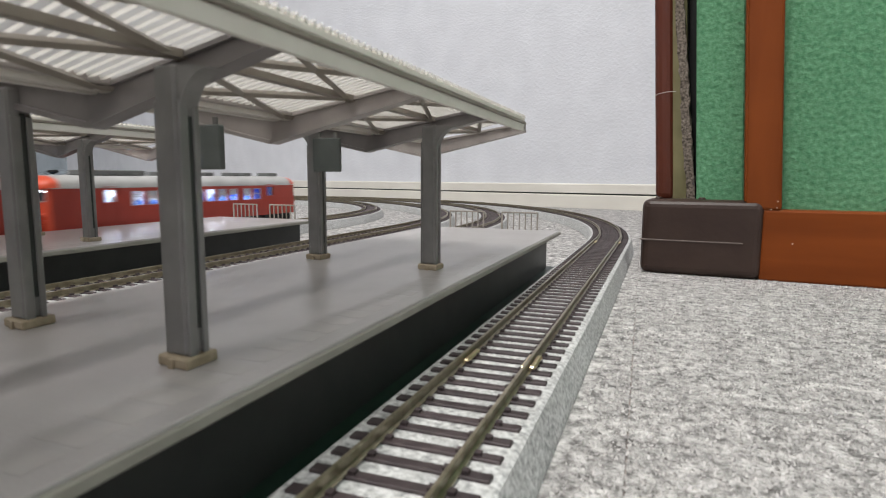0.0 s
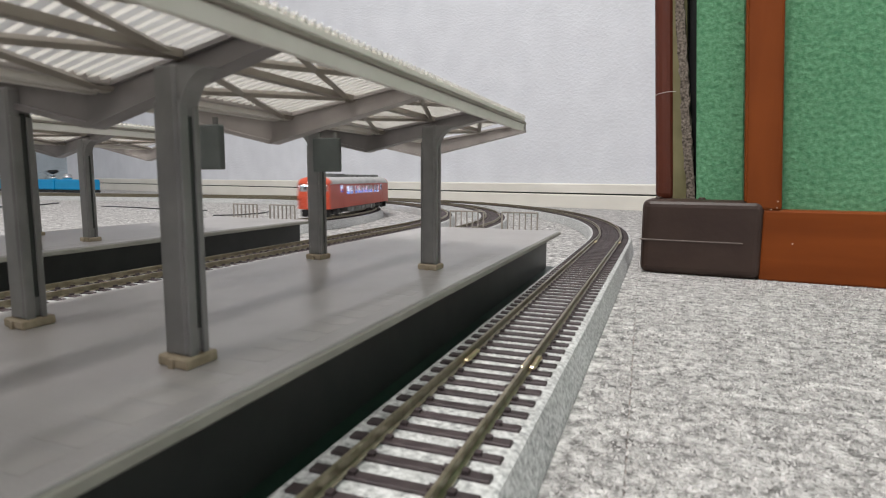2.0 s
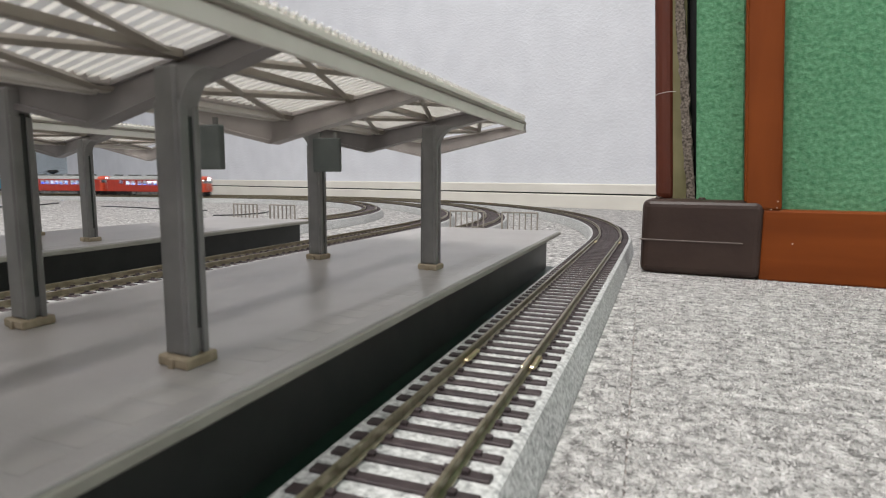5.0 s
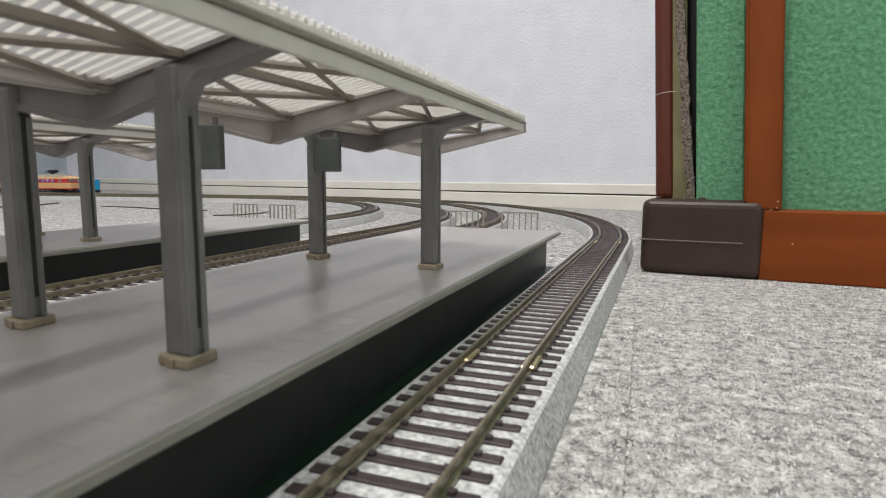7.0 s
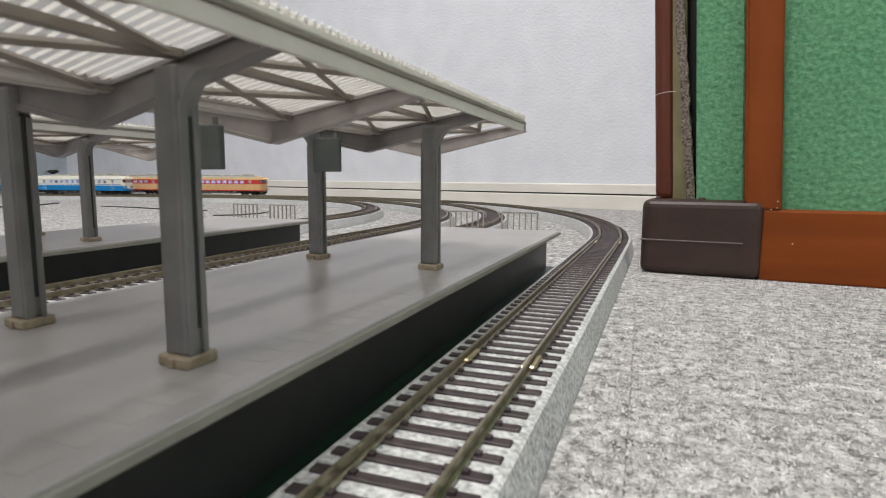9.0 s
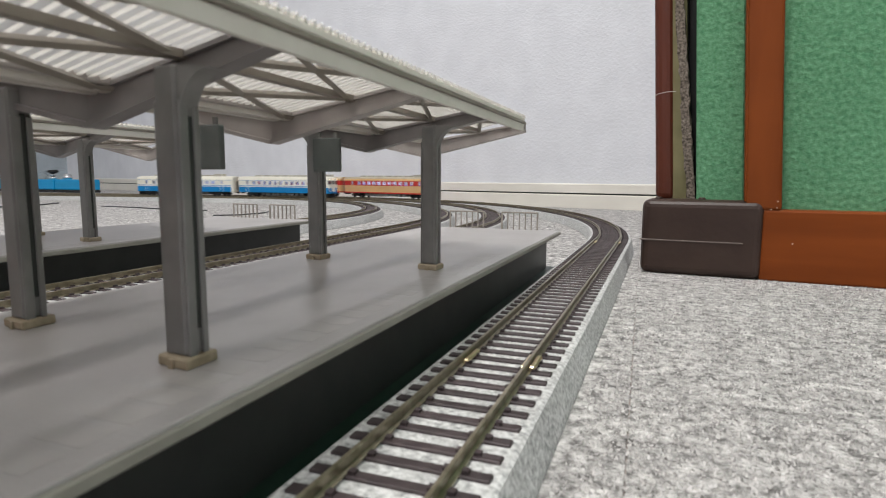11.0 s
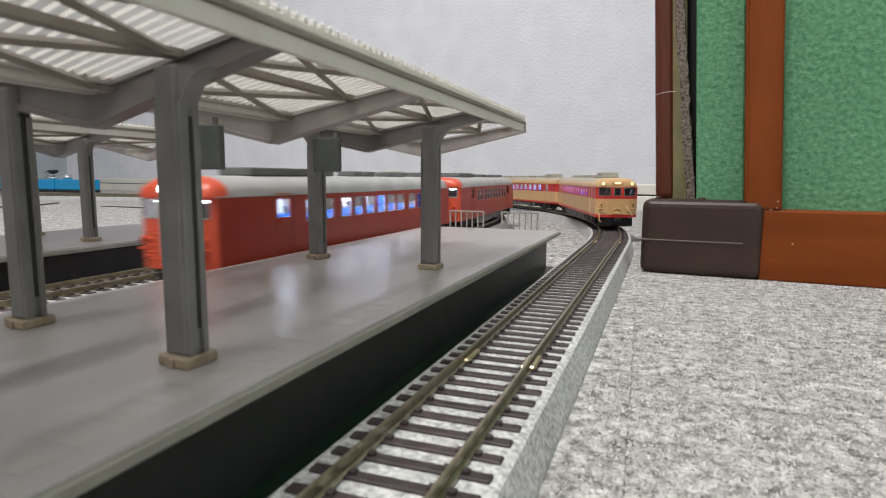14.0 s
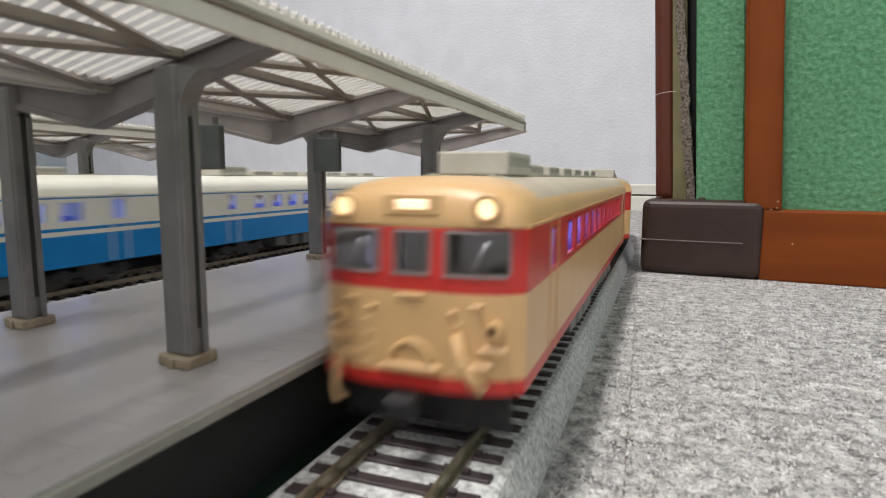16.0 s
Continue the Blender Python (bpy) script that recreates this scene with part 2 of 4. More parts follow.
def carpet_piece(x_edge, gap):
    bm = bmesh.new()
    low, high = SOUTH, 2.15
    flat = [(x_edge, low), (seam_x(low) + gap, low), (seam_x(high) + gap, high), (x_edge, high)]
    if gap > 0:
        flat = flat[::-1]
    rings = [[bm.verts.new((x, y, z)) for x, y in flat] for z in (-0.0008, 0.0)]
    for i in range(4):
        bm.faces.new((rings[0][i], rings[0][(i + 1) % 4], rings[1][(i + 1) % 4], rings[1][i]))
    bm.faces.new(rings[0][::-1])
    bm.faces.new(rings[1])
    bmesh.ops.recalc_face_normals(bm, faces=bm.faces)
    return part("carpet", bm, CARPET, floor, "mottled light grey short-pile carpet")


carpet_piece(LEFT, -0.00020)
carpet_piece(RIGHT, 0.00020)

PILE = bpy.data.materials.new("carpet_pile")
PILE.use_nodes = True
_n, _l = PILE.node_tree.nodes, PILE.node_tree.links
_g, _r = _n.new("ShaderNodeNewGeometry"), _n.new("ShaderNodeValToRGB")
_r.color_ramp.elements[0].color, _r.color_ramp.elements[1].color = (0.36, 0.348, 0.338, 1), (0.68, 0.66, 0.64, 1)
_l.new(_g.outputs["Random Per Island"], _r.inputs[0])
_l.new(_r.outputs[0], _n["Principled BSDF"].inputs["Base Color"])
_n["Principled BSDF"].inputs["Roughness"].default_value = 0.95
_n["Principled BSDF"].inputs["Specular IOR Level"].default_value = 0.1


def carpet_pile(n, x0, x1, y0, y1):
    """Loose fibre ends standing a little out of the carpet."""
    rng = np.random.default_rng(11)
    c = np.stack([rng.uniform(x0, x1, n), y0 + (y1 - y0) * rng.uniform(0, 1, n) ** 1.3, np.full(n, 0.0)], -1)
    c = c[(c[:, 0] > -0.0165) | (c[:, 1] > 0.5)]
    k = len(c)
    r = rng.uniform(0.0002, 0.0008, k)
    turn = rng.uniform(0, math.tau, k)
    verts = np.zeros((k, 4, 3))
    for j in range(3):
        a = turn + j * math.tau / 3
        verts[:, j] = c + np.stack([r * np.cos(a), r * np.sin(a), np.full(k, -0.0002)], -1)
    verts[:, 3] = c + np.stack([rng.normal(0, 0.0005, k), rng.normal(0, 0.0005, k), rng.uniform(0.0002, 0.0008, k)], -1)
    base = np.arange(k)[:, None] * 4
    faces = np.concatenate([base + np.array(t) for t in ((0, 1, 3), (1, 2, 3), (2, 0, 3))])
    me = bpy.data.meshes.new("carpet_pile")
    me.from_pydata(verts.reshape(-1, 3).tolist(), [], faces.tolist())
    me.materials.append(PILE)
    ob = tagged(new("carpet_pile", me), kind="stuff")
    ob.parent = floor


carpet_pile(70000, -0.0165, 0.17, 0.06, 0.62)


# a pose on the far wall's foot: x along the wall, y into it
FAR = Matrix.Translation((W0.x, W0.y, 0)) @ Matrix.Rotation(math.atan2(-WDIR.y, -WDIR.x), 4, "Z")
far_wall = part("wall_north", box(-3.5, 1.1, 0.0, 0.12, -0.02, 2.4), WALLPAPER)
far_wall.matrix_basis = FAR
structure(far_wall, "pale lavender-grey textured wallpaper wall", "wall")
for name, b in (("wall_south", (LEFT - 0.12, RIGHT + 0.12, SOUTH - 0.12, SOUTH, -0.02, 2.4)), ("wall_west", (LEFT - 0.12, LEFT, SOUTH, 2.2, -0.02, 2.4)), ("wall_east", (RIGHT, RIGHT + 0.12, SOUTH, 1.0, -0.02, 2.4))):
    structure(part(name, box(*b), WALLPAPER), "pale lavender-grey textured wallpaper wall", "wall")
structure(part("ceiling", box(LEFT - 0.12, RIGHT + 0.12, SOUTH - 0.12, 2.3, 2.4, 2.48), WHITE), "plain white ceiling", "ceiling")
# the skirting: a flat foot, a groove and a rounded top lip
SK = [(0, 0), (-0.0080, 0), (-0.0080, 0.0237), (-0.0060, 0.0253), (-0.0030, 0.0255), (-0.0030, 0.0283), (-0.0062, 0.0285), (-0.0062, 0.0437), (-0.0050, 0.0453), (-0.0028, 0.0459), (0, 0.0459)]
bm = prism(SK, -1.1, 3.5)
sk = part("baseboard", bm, SKIRTING)
sk.matrix_basis = FAR @ Matrix.Rotation(radians(90), 4, "Z")
# a near-black strip paints the shade into the skirting's groove
groove = part("groove_shade_strip", box(-3.5, 1.1, -0.0036, -0.0031, 0.0256, 0.0282), GROOVE_SHADE, far_wall)
structure(sk, "cream vinyl skirting with a shadow groove along the wall", "baseboard")

lamp = tagged(new("ceiling_lamp"), "long white ceiling lamp with a glowing diffuser", "ceiling lamp")
lamp.location = (-0.36, -0.60, 2.4)
part("body", box(-0.16, 0.16, -0.68, 0.68, -0.03, 0.0, 0.01), WHITE, lamp)
part("diffuser", box(-0.13, 0.13, -0.64, 0.64, -0.07, -0.03, 0.02, 2), LAMP_SHADE, lamp)

# ---- tracks ----
TURN_X, TURN_Y = -2.0, -0.9
TRACKS = {"outer": (-0.0368, 0.72, 0.435), "second": (-0.166, 0.625, 0.505), "third": (-0.2235, 0.595, 0.48), "inner": (-0.351, 0.475, 0.555)}


def loop_length(k):
    x0, r, y0 = TRACKS[k]
    return 2 * (y0 - TURN_Y) + 2 * (x0 - r - TURN_X) + math.tau * r


SKEW = radians(8)                # the far straights run askew to the near ones


def on_track(k, s):
    """Place and heading at s metres along the loop; s is y along the near straight."""
    x0, r, y0 = TRACKS[k]
    up, side = y0 - TURN_Y, x0 - r - TURN_X
    s = (s - TURN_Y) % loop_length(k)
    p, h = Vector((x0, TURN_Y, 0)), radians(90)
    for n, turn in ((up, radians(90) + SKEW), (side, radians(90) - SKEW), (up, radians(90) + SKEW), (side, radians(90) - SKEW)):
        ahead = Vector((math.cos(h), math.sin(h), 0))
        if s < n:
            return p + ahead * s, h
        s -= n
        centre = p + ahead * n + Vector((-ahead.y, ahead.x, 0)) * r
        if s < turn * r:
            d = h + s / r
            return centre + Vector((r * math.sin(d), -r * math.cos(d), 0)), d
        s -= turn * r
        h += turn
        p = centre + Vector((r * math.sin(h), -r * math.cos(h), 0))
    return Vector((x0, TURN_Y, 0)), radians(90)


def sweep(k, outlines, s0, s1, step, mi=0):
    """Draws closed outlines of (sideways, z) along the track."""
    bm = bmesh.new()
    n = max(2, int((s1 - s0) / step))
    for outline in outlines:
        rings = []
        for i in range(n + 1):
            p, d = on_track(k, s0 + (s1 - s0) * i / n)
            side = Vector((math.sin(d), -math.cos(d), 0))
            rings.append([bm.verts.new(p + side * o + Vector((0, 0, z))) for o, z in outline])
        m = len(outline)
        for a, b in zip(rings, rings[1:]):
            for j in range(m):
                bm.faces.new((a[j], a[(j + 1) % m], b[(j + 1) % m], b[j]))
        if s1 - s0 < loop_length(k) - 0.01:
            bm.faces.new(rings[0][::-1])
            bm.faces.new(rings[-1])
    bmesh.ops.recalc_face_normals(bm, faces=bm.faces)
    return bm


BED_TOP = ZR - 0.0030
BED = [(-0.0183, 0.0), (-0.0182, 0.0012), (-0.0158, BED_TOP - 0.0004), (-0.0150, BED_TOP), (0.0150, BED_TOP), (0.0158, BED_TOP - 0.0004), (0.0182, 0.0012), (0.0183, 0.0)]


def rail_outline(o):
    foot, head = 0.0009, 0.00042
    half = [(foot, BED_TOP + 0.0005), (foot, BED_TOP + 0.0008), (0.00022, BED_TOP + 0.0011), (0.00022, ZR - 0.0007), (head, ZR - 0.0005), (head, ZR - 0.0001), (head - 0.0001, ZR)]
    return [(o + u, z) for u, z in half] + [(o - u, z) for u, z in half[::-1]]


PITCH_SLEEPER = 0.0065
sleeper_bm = bmesh.new()
add_box(sleeper_bm, -0.0140, 0.0140, -0.00125, 0.00125, -0.0006, 0.0006, 0.0002)
for o in (-0.00825, 0.00825):
    for e in (-0.0016, 0.0016):
        add_box(sleeper_bm, o + e - 0.0006, o + e + 0.0006, -0.0007, 0.0007, 0.0004, 0.0012)
sleeper_mesh = mesh_of("sleeper", sleeper_bm, [SLEEPER])


def sleeper_at(k, s, z=BED_TOP):
    p, d = on_track(k, s)
    return Matrix.Translation((p.x, p.y, z)) @ Matrix.Rotation(d - radians(90), 4, "Z")


def joined_sleepers(k, stretches):
    verts, faces = [], []
    shape = [(x, y, z) for z in (-0.0004, 0.0006) for x, y in ((-0.014, -0.0013), (0.014, -0.0013), (0.014, 0.0013), (-0.014, 0.0013))]
    quads = ((4, 5, 6, 7), (0, 1, 5, 4), (1, 2, 6, 5), (2, 3, 7, 6), (3, 0, 4, 7))
    for s0, s1 in stretches:
        for i in range(int((s1 - s0) / PITCH_SLEEPER)):
            m, b = sleeper_at(k, s0 + i * PITCH_SLEEPER), len(verts)
            verts += [tuple(m @ Vector(v)) for v in shape]
            faces += [tuple(b + j for j in q) for q in quads]
    me = bpy.data.meshes.new("far_sleepers")
    me.from_pydata(verts, [], faces)
    me.materials.append(SLEEPER)
    return me


def build_track(k, label, single):
    thing = tagged(new("railway_track"), label, "railway track", "loops of model track")
    n = loop_length(k)
    part("roadbed", sweep(k, [BED], TURN_Y, TURN_Y + n, 0.02), BALLAST, thing, "speckled grey moulded ballast")
    for o in (-0.00825, 0.00825):
        part("rail", sweep(k, [rail_outline(o)], TURN_Y, TURN_Y + n, 0.02), RAIL, thing, "dull nickel silver rail")
    s0, s1 = single
    rest = tagged(new("far_sleepers", joined_sleepers(k, ((TURN_Y, s0), (s0 + int((s1 - s0) / PITCH_SLEEPER) * PITCH_SLEEPER, TURN_Y + n)))), kind="stuff")
    rest.parent = thing
    return thing


track_outer = build_track("outer", "single model track loop on grey plastic roadbed beside the carpet seam", (0.0306, 1.9))
track_second = build_track("second", "model track loop on grey roadbed, running close behind the platform", (0.1, 1.3))
track_third = build_track("third", "model track loop on grey roadbed between the two platforms", (0.1, 1.6))
track_inner = build_track("inner", "innermost model track loop on grey roadbed with a tight curve", (0.1, 1.6))
# rail joiners
for s in (0.139, 0.431):
    for o in (-0.00825, 0.00825):
        p, d = on_track("outer", s)
        bm = bmesh.new()
        add_box(bm, p.x + o - 0.0017, p.x + o - 0.0003, s - 0.005, s + 0.005, BED_TOP + 0.0007, ZR - 0.0012, 0.0003)
        add_box(bm, p.x + o + 0.0003, p.x + o + 0.0017, s - 0.005, s + 0.005, BED_TOP + 0.0007, ZR - 0.0012, 0.0003)
        part("rail_joiner", bm, JOINER, track_outer, "small bright brass joiner")

# ---- platforms ----
ZP = 0.0247
PX0, PX1, PEND = -0.1425, -0.0574, 0.352
PSTART = -0.26
MID = -0.099


def build_platform():
    thing = tagged(new("station_platform"), "grey plastic station platform with black side walls", "platform", "station platforms")
    part("deck", box(PX0, PX1, PSTART, PEND, ZP - 0.0024, ZP, 0.0004, 2), PLATFORM, thing, "smooth grey platform surface")
    part("edge_strip", box(PX1 - 0.0008, PX1 + 0.0007, PSTART, PEND, ZP - 0.0026, ZP - 0.0006, 0.0003), PLATFORM_LIP, thing, "greenish-grey platform lip")
    part("edge_strip", box(PX0 - 0.0007, PX0 + 0.0008, PSTART, PEND, ZP - 0.0026, ZP - 0.0006, 0.0003), PLATFORM_LIP, thing)
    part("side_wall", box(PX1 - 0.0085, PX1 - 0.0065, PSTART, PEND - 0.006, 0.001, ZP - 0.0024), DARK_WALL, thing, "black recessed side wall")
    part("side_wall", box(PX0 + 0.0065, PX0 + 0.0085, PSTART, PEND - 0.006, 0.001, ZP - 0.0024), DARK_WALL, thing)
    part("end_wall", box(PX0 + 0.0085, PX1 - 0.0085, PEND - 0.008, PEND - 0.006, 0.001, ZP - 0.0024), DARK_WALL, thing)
    part("foot_plate", box(PX0 + 0.002, PX1 - 0.001, PSTART, PEND + 0.002, 0.0, 0.0026, 0.0005), FOOT, thing, "thin dark base plate with a green reflection in its colour")
    # a raised strip of moulded marks along the edge
    bm = bmesh.new()
    for i in range(70):
        y = PSTART + 0.02 + i * 0.0068
        add_box(bm, PX1 - 0.0125, PX1 - 0.0045, y, y + 0.0052, ZP - 0.0002, ZP + 0.00002)
    tagged(part("edge_marking", bm, MARK, thing, "faint moulded paving strip"), kind="stuff")
    return thing


def build_fence():
    thing = tagged(new("platform_fence"), "short warm grey plastic railing at the platform end", "railing", "platform end railings")
    w, h = 0.0228, 0.0108
    part("top_rail", box(-w / 2, w / 2, -0.0004, 0.0004, h - 0.0009, h, 0.0002), FENCE, thing)
    for i in range(7):
        x = -w / 2 + 0.0004 + (w - 0.0008) * i / 6
        r = 0.00048 if i in (0, 6) else 0.00034
        part("upright", box(x - r, x + r, -0.0004, 0.0004, 0.0, h - 0.0009), FENCE, thing)
    return thing


POST_Y = [0.0752 - 0.111 * 2, 0.0752 - 0.111, 0.0752, 0.1862]
BEAM_Y = [0.0752 + 0.0555 * i for i in range(-5, 4)]
Y_END, Y_START = 0.2388, -0.235
HALF = 0.0445
SLOPE = 0.165


def roof_z(u):
    return 0.0712 + SLOPE * abs(u)


def build_canopy():
    """Butterfly roof on paired posts: beams, purlins, braces, milky corrugated sheets."""
    thing = tagged(new("platform_canopy"), "grey plastic butterfly platform canopy with milky corrugated roof sheets", "canopy", "platform canopies")
    for y in POST_Y:
        for sgn in (-1, 1):
            x = MID + (0.0246 if sgn > 0 else -0.0254)
            bm = bmesh.new()
            h = 0.0025
            add_box(bm, x - h, x + h, y - h, y + h, ZP + 0.0018, 0.0735, 0.0005)
            post = part("post", bm, POST, thing, "square grey post with a long groove")
            for gx in (-1, 1):
                # dark strip between the flanges, coloured as the shade in the groove
                part("groove", box(x + gx * (h + 0.00005) - 0.0001, x + gx * (h + 0.00005) + 0.0001, y - 0.0002, y + 0.0009, ZP + 0.0062, 0.0685), GROOVE_SHADE, post)
            for gx in (-1, 1):
                part("flange", box(x + gx * (h + 0.0002) - 0.0004, x + gx * (h + 0.0002) + 0.0004, y + 0.0009, y + 0.0022, ZP + 0.0018, 0.068, 0.0002), POST, post)
                part("flange", box(x + gx * (h + 0.0002) - 0.0004, x + gx * (h + 0.0002) + 0.0004, y - 0.0022, y - 0.0002, ZP + 0.0018, 0.068, 0.0002), POST, post)
            b = bmesh.new()
            add_box(b, x - 0.0037, x + 0.0037, y - 0.0036, y + 0.0036, ZP, ZP + 0.0019, 0.0003)
            add_box(b, x - 0.0006, x + 0.0006, y - 0.0041, y - 0.0035, ZP, ZP + 0.0016)
            part("base_block", b, BASE_TAN, post, "small tan footing block")
    for i, y in enumerate(BEAM_Y):
        # two plate arms with flanges that meet in a fold behind the line of the posts
        on_post = any(abs(y - p) < 0.001 for p in POST_Y)
        look_of = BEAM_DARK if on_post else BEAM

        def folded(w, low, high):
            """A strip of half width w along both arms between two heights of (distance from the valley, lower edge)."""
            bm = bmesh.new()
            for u1, y1, edge in ((HALF, 0.0022, 0.0749), (-HALF, -0.0024, 0.0742)):
                rows = [[bm.verts.new((MID + u, y + dy + d * w, f(u, z0))) for d, f in ((-1, low), (1, low), (1, high), (-1, high))] for u, dy, z0 in ((-0.0040, 0.0042, 0.0653), (u1, y1, edge))]
                for j in range(4):
                    bm.faces.new((rows[0][j], rows[0][(j + 1) % 4], rows[1][(j + 1) % 4], rows[1][j]))
                bm.faces.new(rows[1])
            bmesh.ops.remove_doubles(bm, verts=list(bm.verts), dist=0.00001)
            bmesh.ops.recalc_face_normals(bm, faces=bm.faces)
            return bm

        beam = part("beam", folded(0.0010, lambda u, z: z, lambda u, z: roof_z(u)), look_of, thing, "V-shaped dark grey roof beam on its posts" if on_post else "V-shaped pale grey roof beam")
        part("flange", folded(0.0021, lambda u, z: z - 0.0002, lambda u, z: z + 0.0009), look_of, beam)
        part("flange", folded(0.0019, lambda u, z: roof_z(u) - 0.0007, lambda u, z: roof_z(u) + 0.0001), look_of, beam)
        if on_post:
            for sgn in (-1, 1):
                # curved gusset between post and beam arm
                x = 0.0246
                arc = [(x + 0.0025 + 0.0075 * (1 - math.cos(a)), 0.0640 + 0.0085 * math.sin(a)) for a in [radians(10 * j) for j in range(10)]]
                outline = [(x, 0.0640)] + arc + [(x, 0.0735)]
                bm = prism([(MID + sgn * a, z) for a, z in outline], y - 0.0019, y + 0.0019)
                part("gusset", bm, POST, beam)
    for sgn in (-1, 1):
        for u in (0.0022, 0.0245):
            z = roof_z(u)
            part("purlin", box(MID + sgn * u - 0.0012, MID + sgn * u + 0.0012, Y_START, Y_END, z - 0.0003, z + 0.0011), TRUSS if u > 0.01 else FASCIA, thing, "thin purlin under the roof sheets")
        for a, b in zip(BEAM_Y, BEAM_Y[1:]):
            for u0, u1 in ((0.0030, 0.0245), (0.0245, 0.0430)):
                for p, q in (((u0, a), (u1, b)), ((u1, a), (u0, b))):
                    bm = bmesh.new()
                    A = Vector((MID + sgn * p[0], p[1], roof_z(p[0]) + 0.0003))
                    B = Vector((MID + sgn * q[0], q[1], roof_z(q[0]) + 0.0003))
                    add_tube(bm, A, B, 0.0008, n=4, smooth=False)
                    part("brace", bm, TRUSS, thing, "thin diagonal brace")
        # corrugated sheet in panels between beams
        for a, b in zip([Y_START] + BEAM_Y[1:-1], BEAM_Y[1:-1] + [Y_END]):
            bm = bmesh.new()
            n = int((b - a) / 0.0024)
            rows = []
            for i in range(n):
                for f, up in ((0.0, 0), (0.38, 0), (0.5, 1), (0.88, 1)):
                    y = a + (b - a) * (i + f) / n
                    rows.append([bm.verts.new((MID + sgn * u, y, roof_z(u) + 0.0012 + 0.0010 * up)) for u in (0.001, 0.0235, HALF + 0.0012)])
            rows.append([bm.verts.new((MID + sgn * u, b, roof_z(u) + 0.0012)) for u in (0.001, 0.0235, HALF + 0.0012)])
            for r0, r1 in zip(rows, rows[1:]):
                for j in range(2):
                    bm.faces.new((r0[j], r0[j + 1], r1[j + 1], r1[j]))
            bmesh.ops.solidify(bm, geom=list(bm.faces), thickness=0.00025)
            part("roof_sheet", bm, SHEET, thing, "milky translucent corrugated sheet")
        x = MID + sgn * HALF
        z = roof_z(HALF)
        part("fascia", box(x - 0.0006, x + 0.0006, Y_START, Y_END, 0.0747, 0.0776, 0.0002), FASCIA, thing, "pale grey edge board")
        part("gutter", box(x - 0.0004, x + 0.0013, Y_START, Y_END + 0.0006, 0.0776, 0.0786, 0.0002), TRUSS, thing, "dark gutter line")
        part("edge_cap", box(x - 0.0012, x + 0.0010, Y_START, Y_END, 0.0786, 0.0801, 0.0003), EDGE_CAP, thing, "pale roof edge")
        bm = bmesh.new()
        for i in range(int((Y_END - Y_START) / 0.0024)):
            y = Y_START + i * 0.0024
            add_box(bm, x - 0.003, x + 0.0008, y, y + 0.0012, 0.0798, 0.0805)
        tagged(part("corrugated_edge", bm, EDGE_CAP, thing, "row of small corrugation ends"), kind="stuff")
    part("valley_gutter", box(MID - 0.0046, MID + 0.0046, Y_START, Y_END, 0.0724, 0.0740, 0.0003), BEAM, thing, "grey gutter along the roof valley")
    # the frame stands a little out of square
    for ob in thing.children_recursive:
        for v in ob.data.vertices:
            v.co.y -= 0.15 * (v.co.x - MID - 0.0246)
    return thing


def build_sign(x, y):
    thing = tagged(new("platform_sign"), "blank dark grey sign box hung under the canopy", "sign", "platform signs")
    part("panel", box(x - 0.0055, x + 0.0055, y - 0.0012, y + 0.0012, 0.0580, 0.0702, 0.0003), GROOVE_SIGN, thing)
    part("hanger", box(x - 0.004, x - 0.003, y - 0.0006, y + 0.0006, 0.0702, 0.0722), POST, thing)
    part("hanger", box(x + 0.003, x + 0.004, y - 0.0006, y + 0.0006, 0.0702, 0.0722), POST, thing)
    return thing


GROOVE_SIGN = varied("dark_green_grey_sign", (0.10, 0.115, 0.105), (0.125, 0.14, 0.13), 120, 0.5)
SHIFT = pose(-0.1855, 0.0185, 0)
platform = build_platform()
copy_thing(platform, SHIFT)
canopy = build_canopy()
copy_thing(canopy, SHIFT)
fence = build_fence()
fence.location = (-0.0814, 0.3495, ZP)
for x in (-0.1152,):
    copy_thing(fence, pose(x, 0.3495, ZP))
for x in (-0.0814, -0.1152):
    copy_thing(fence, SHIFT @ pose(x, 0.3495, ZP))
build_sign(-0.1170, 0.1895)
build_sign(-0.1195, 0.1310)

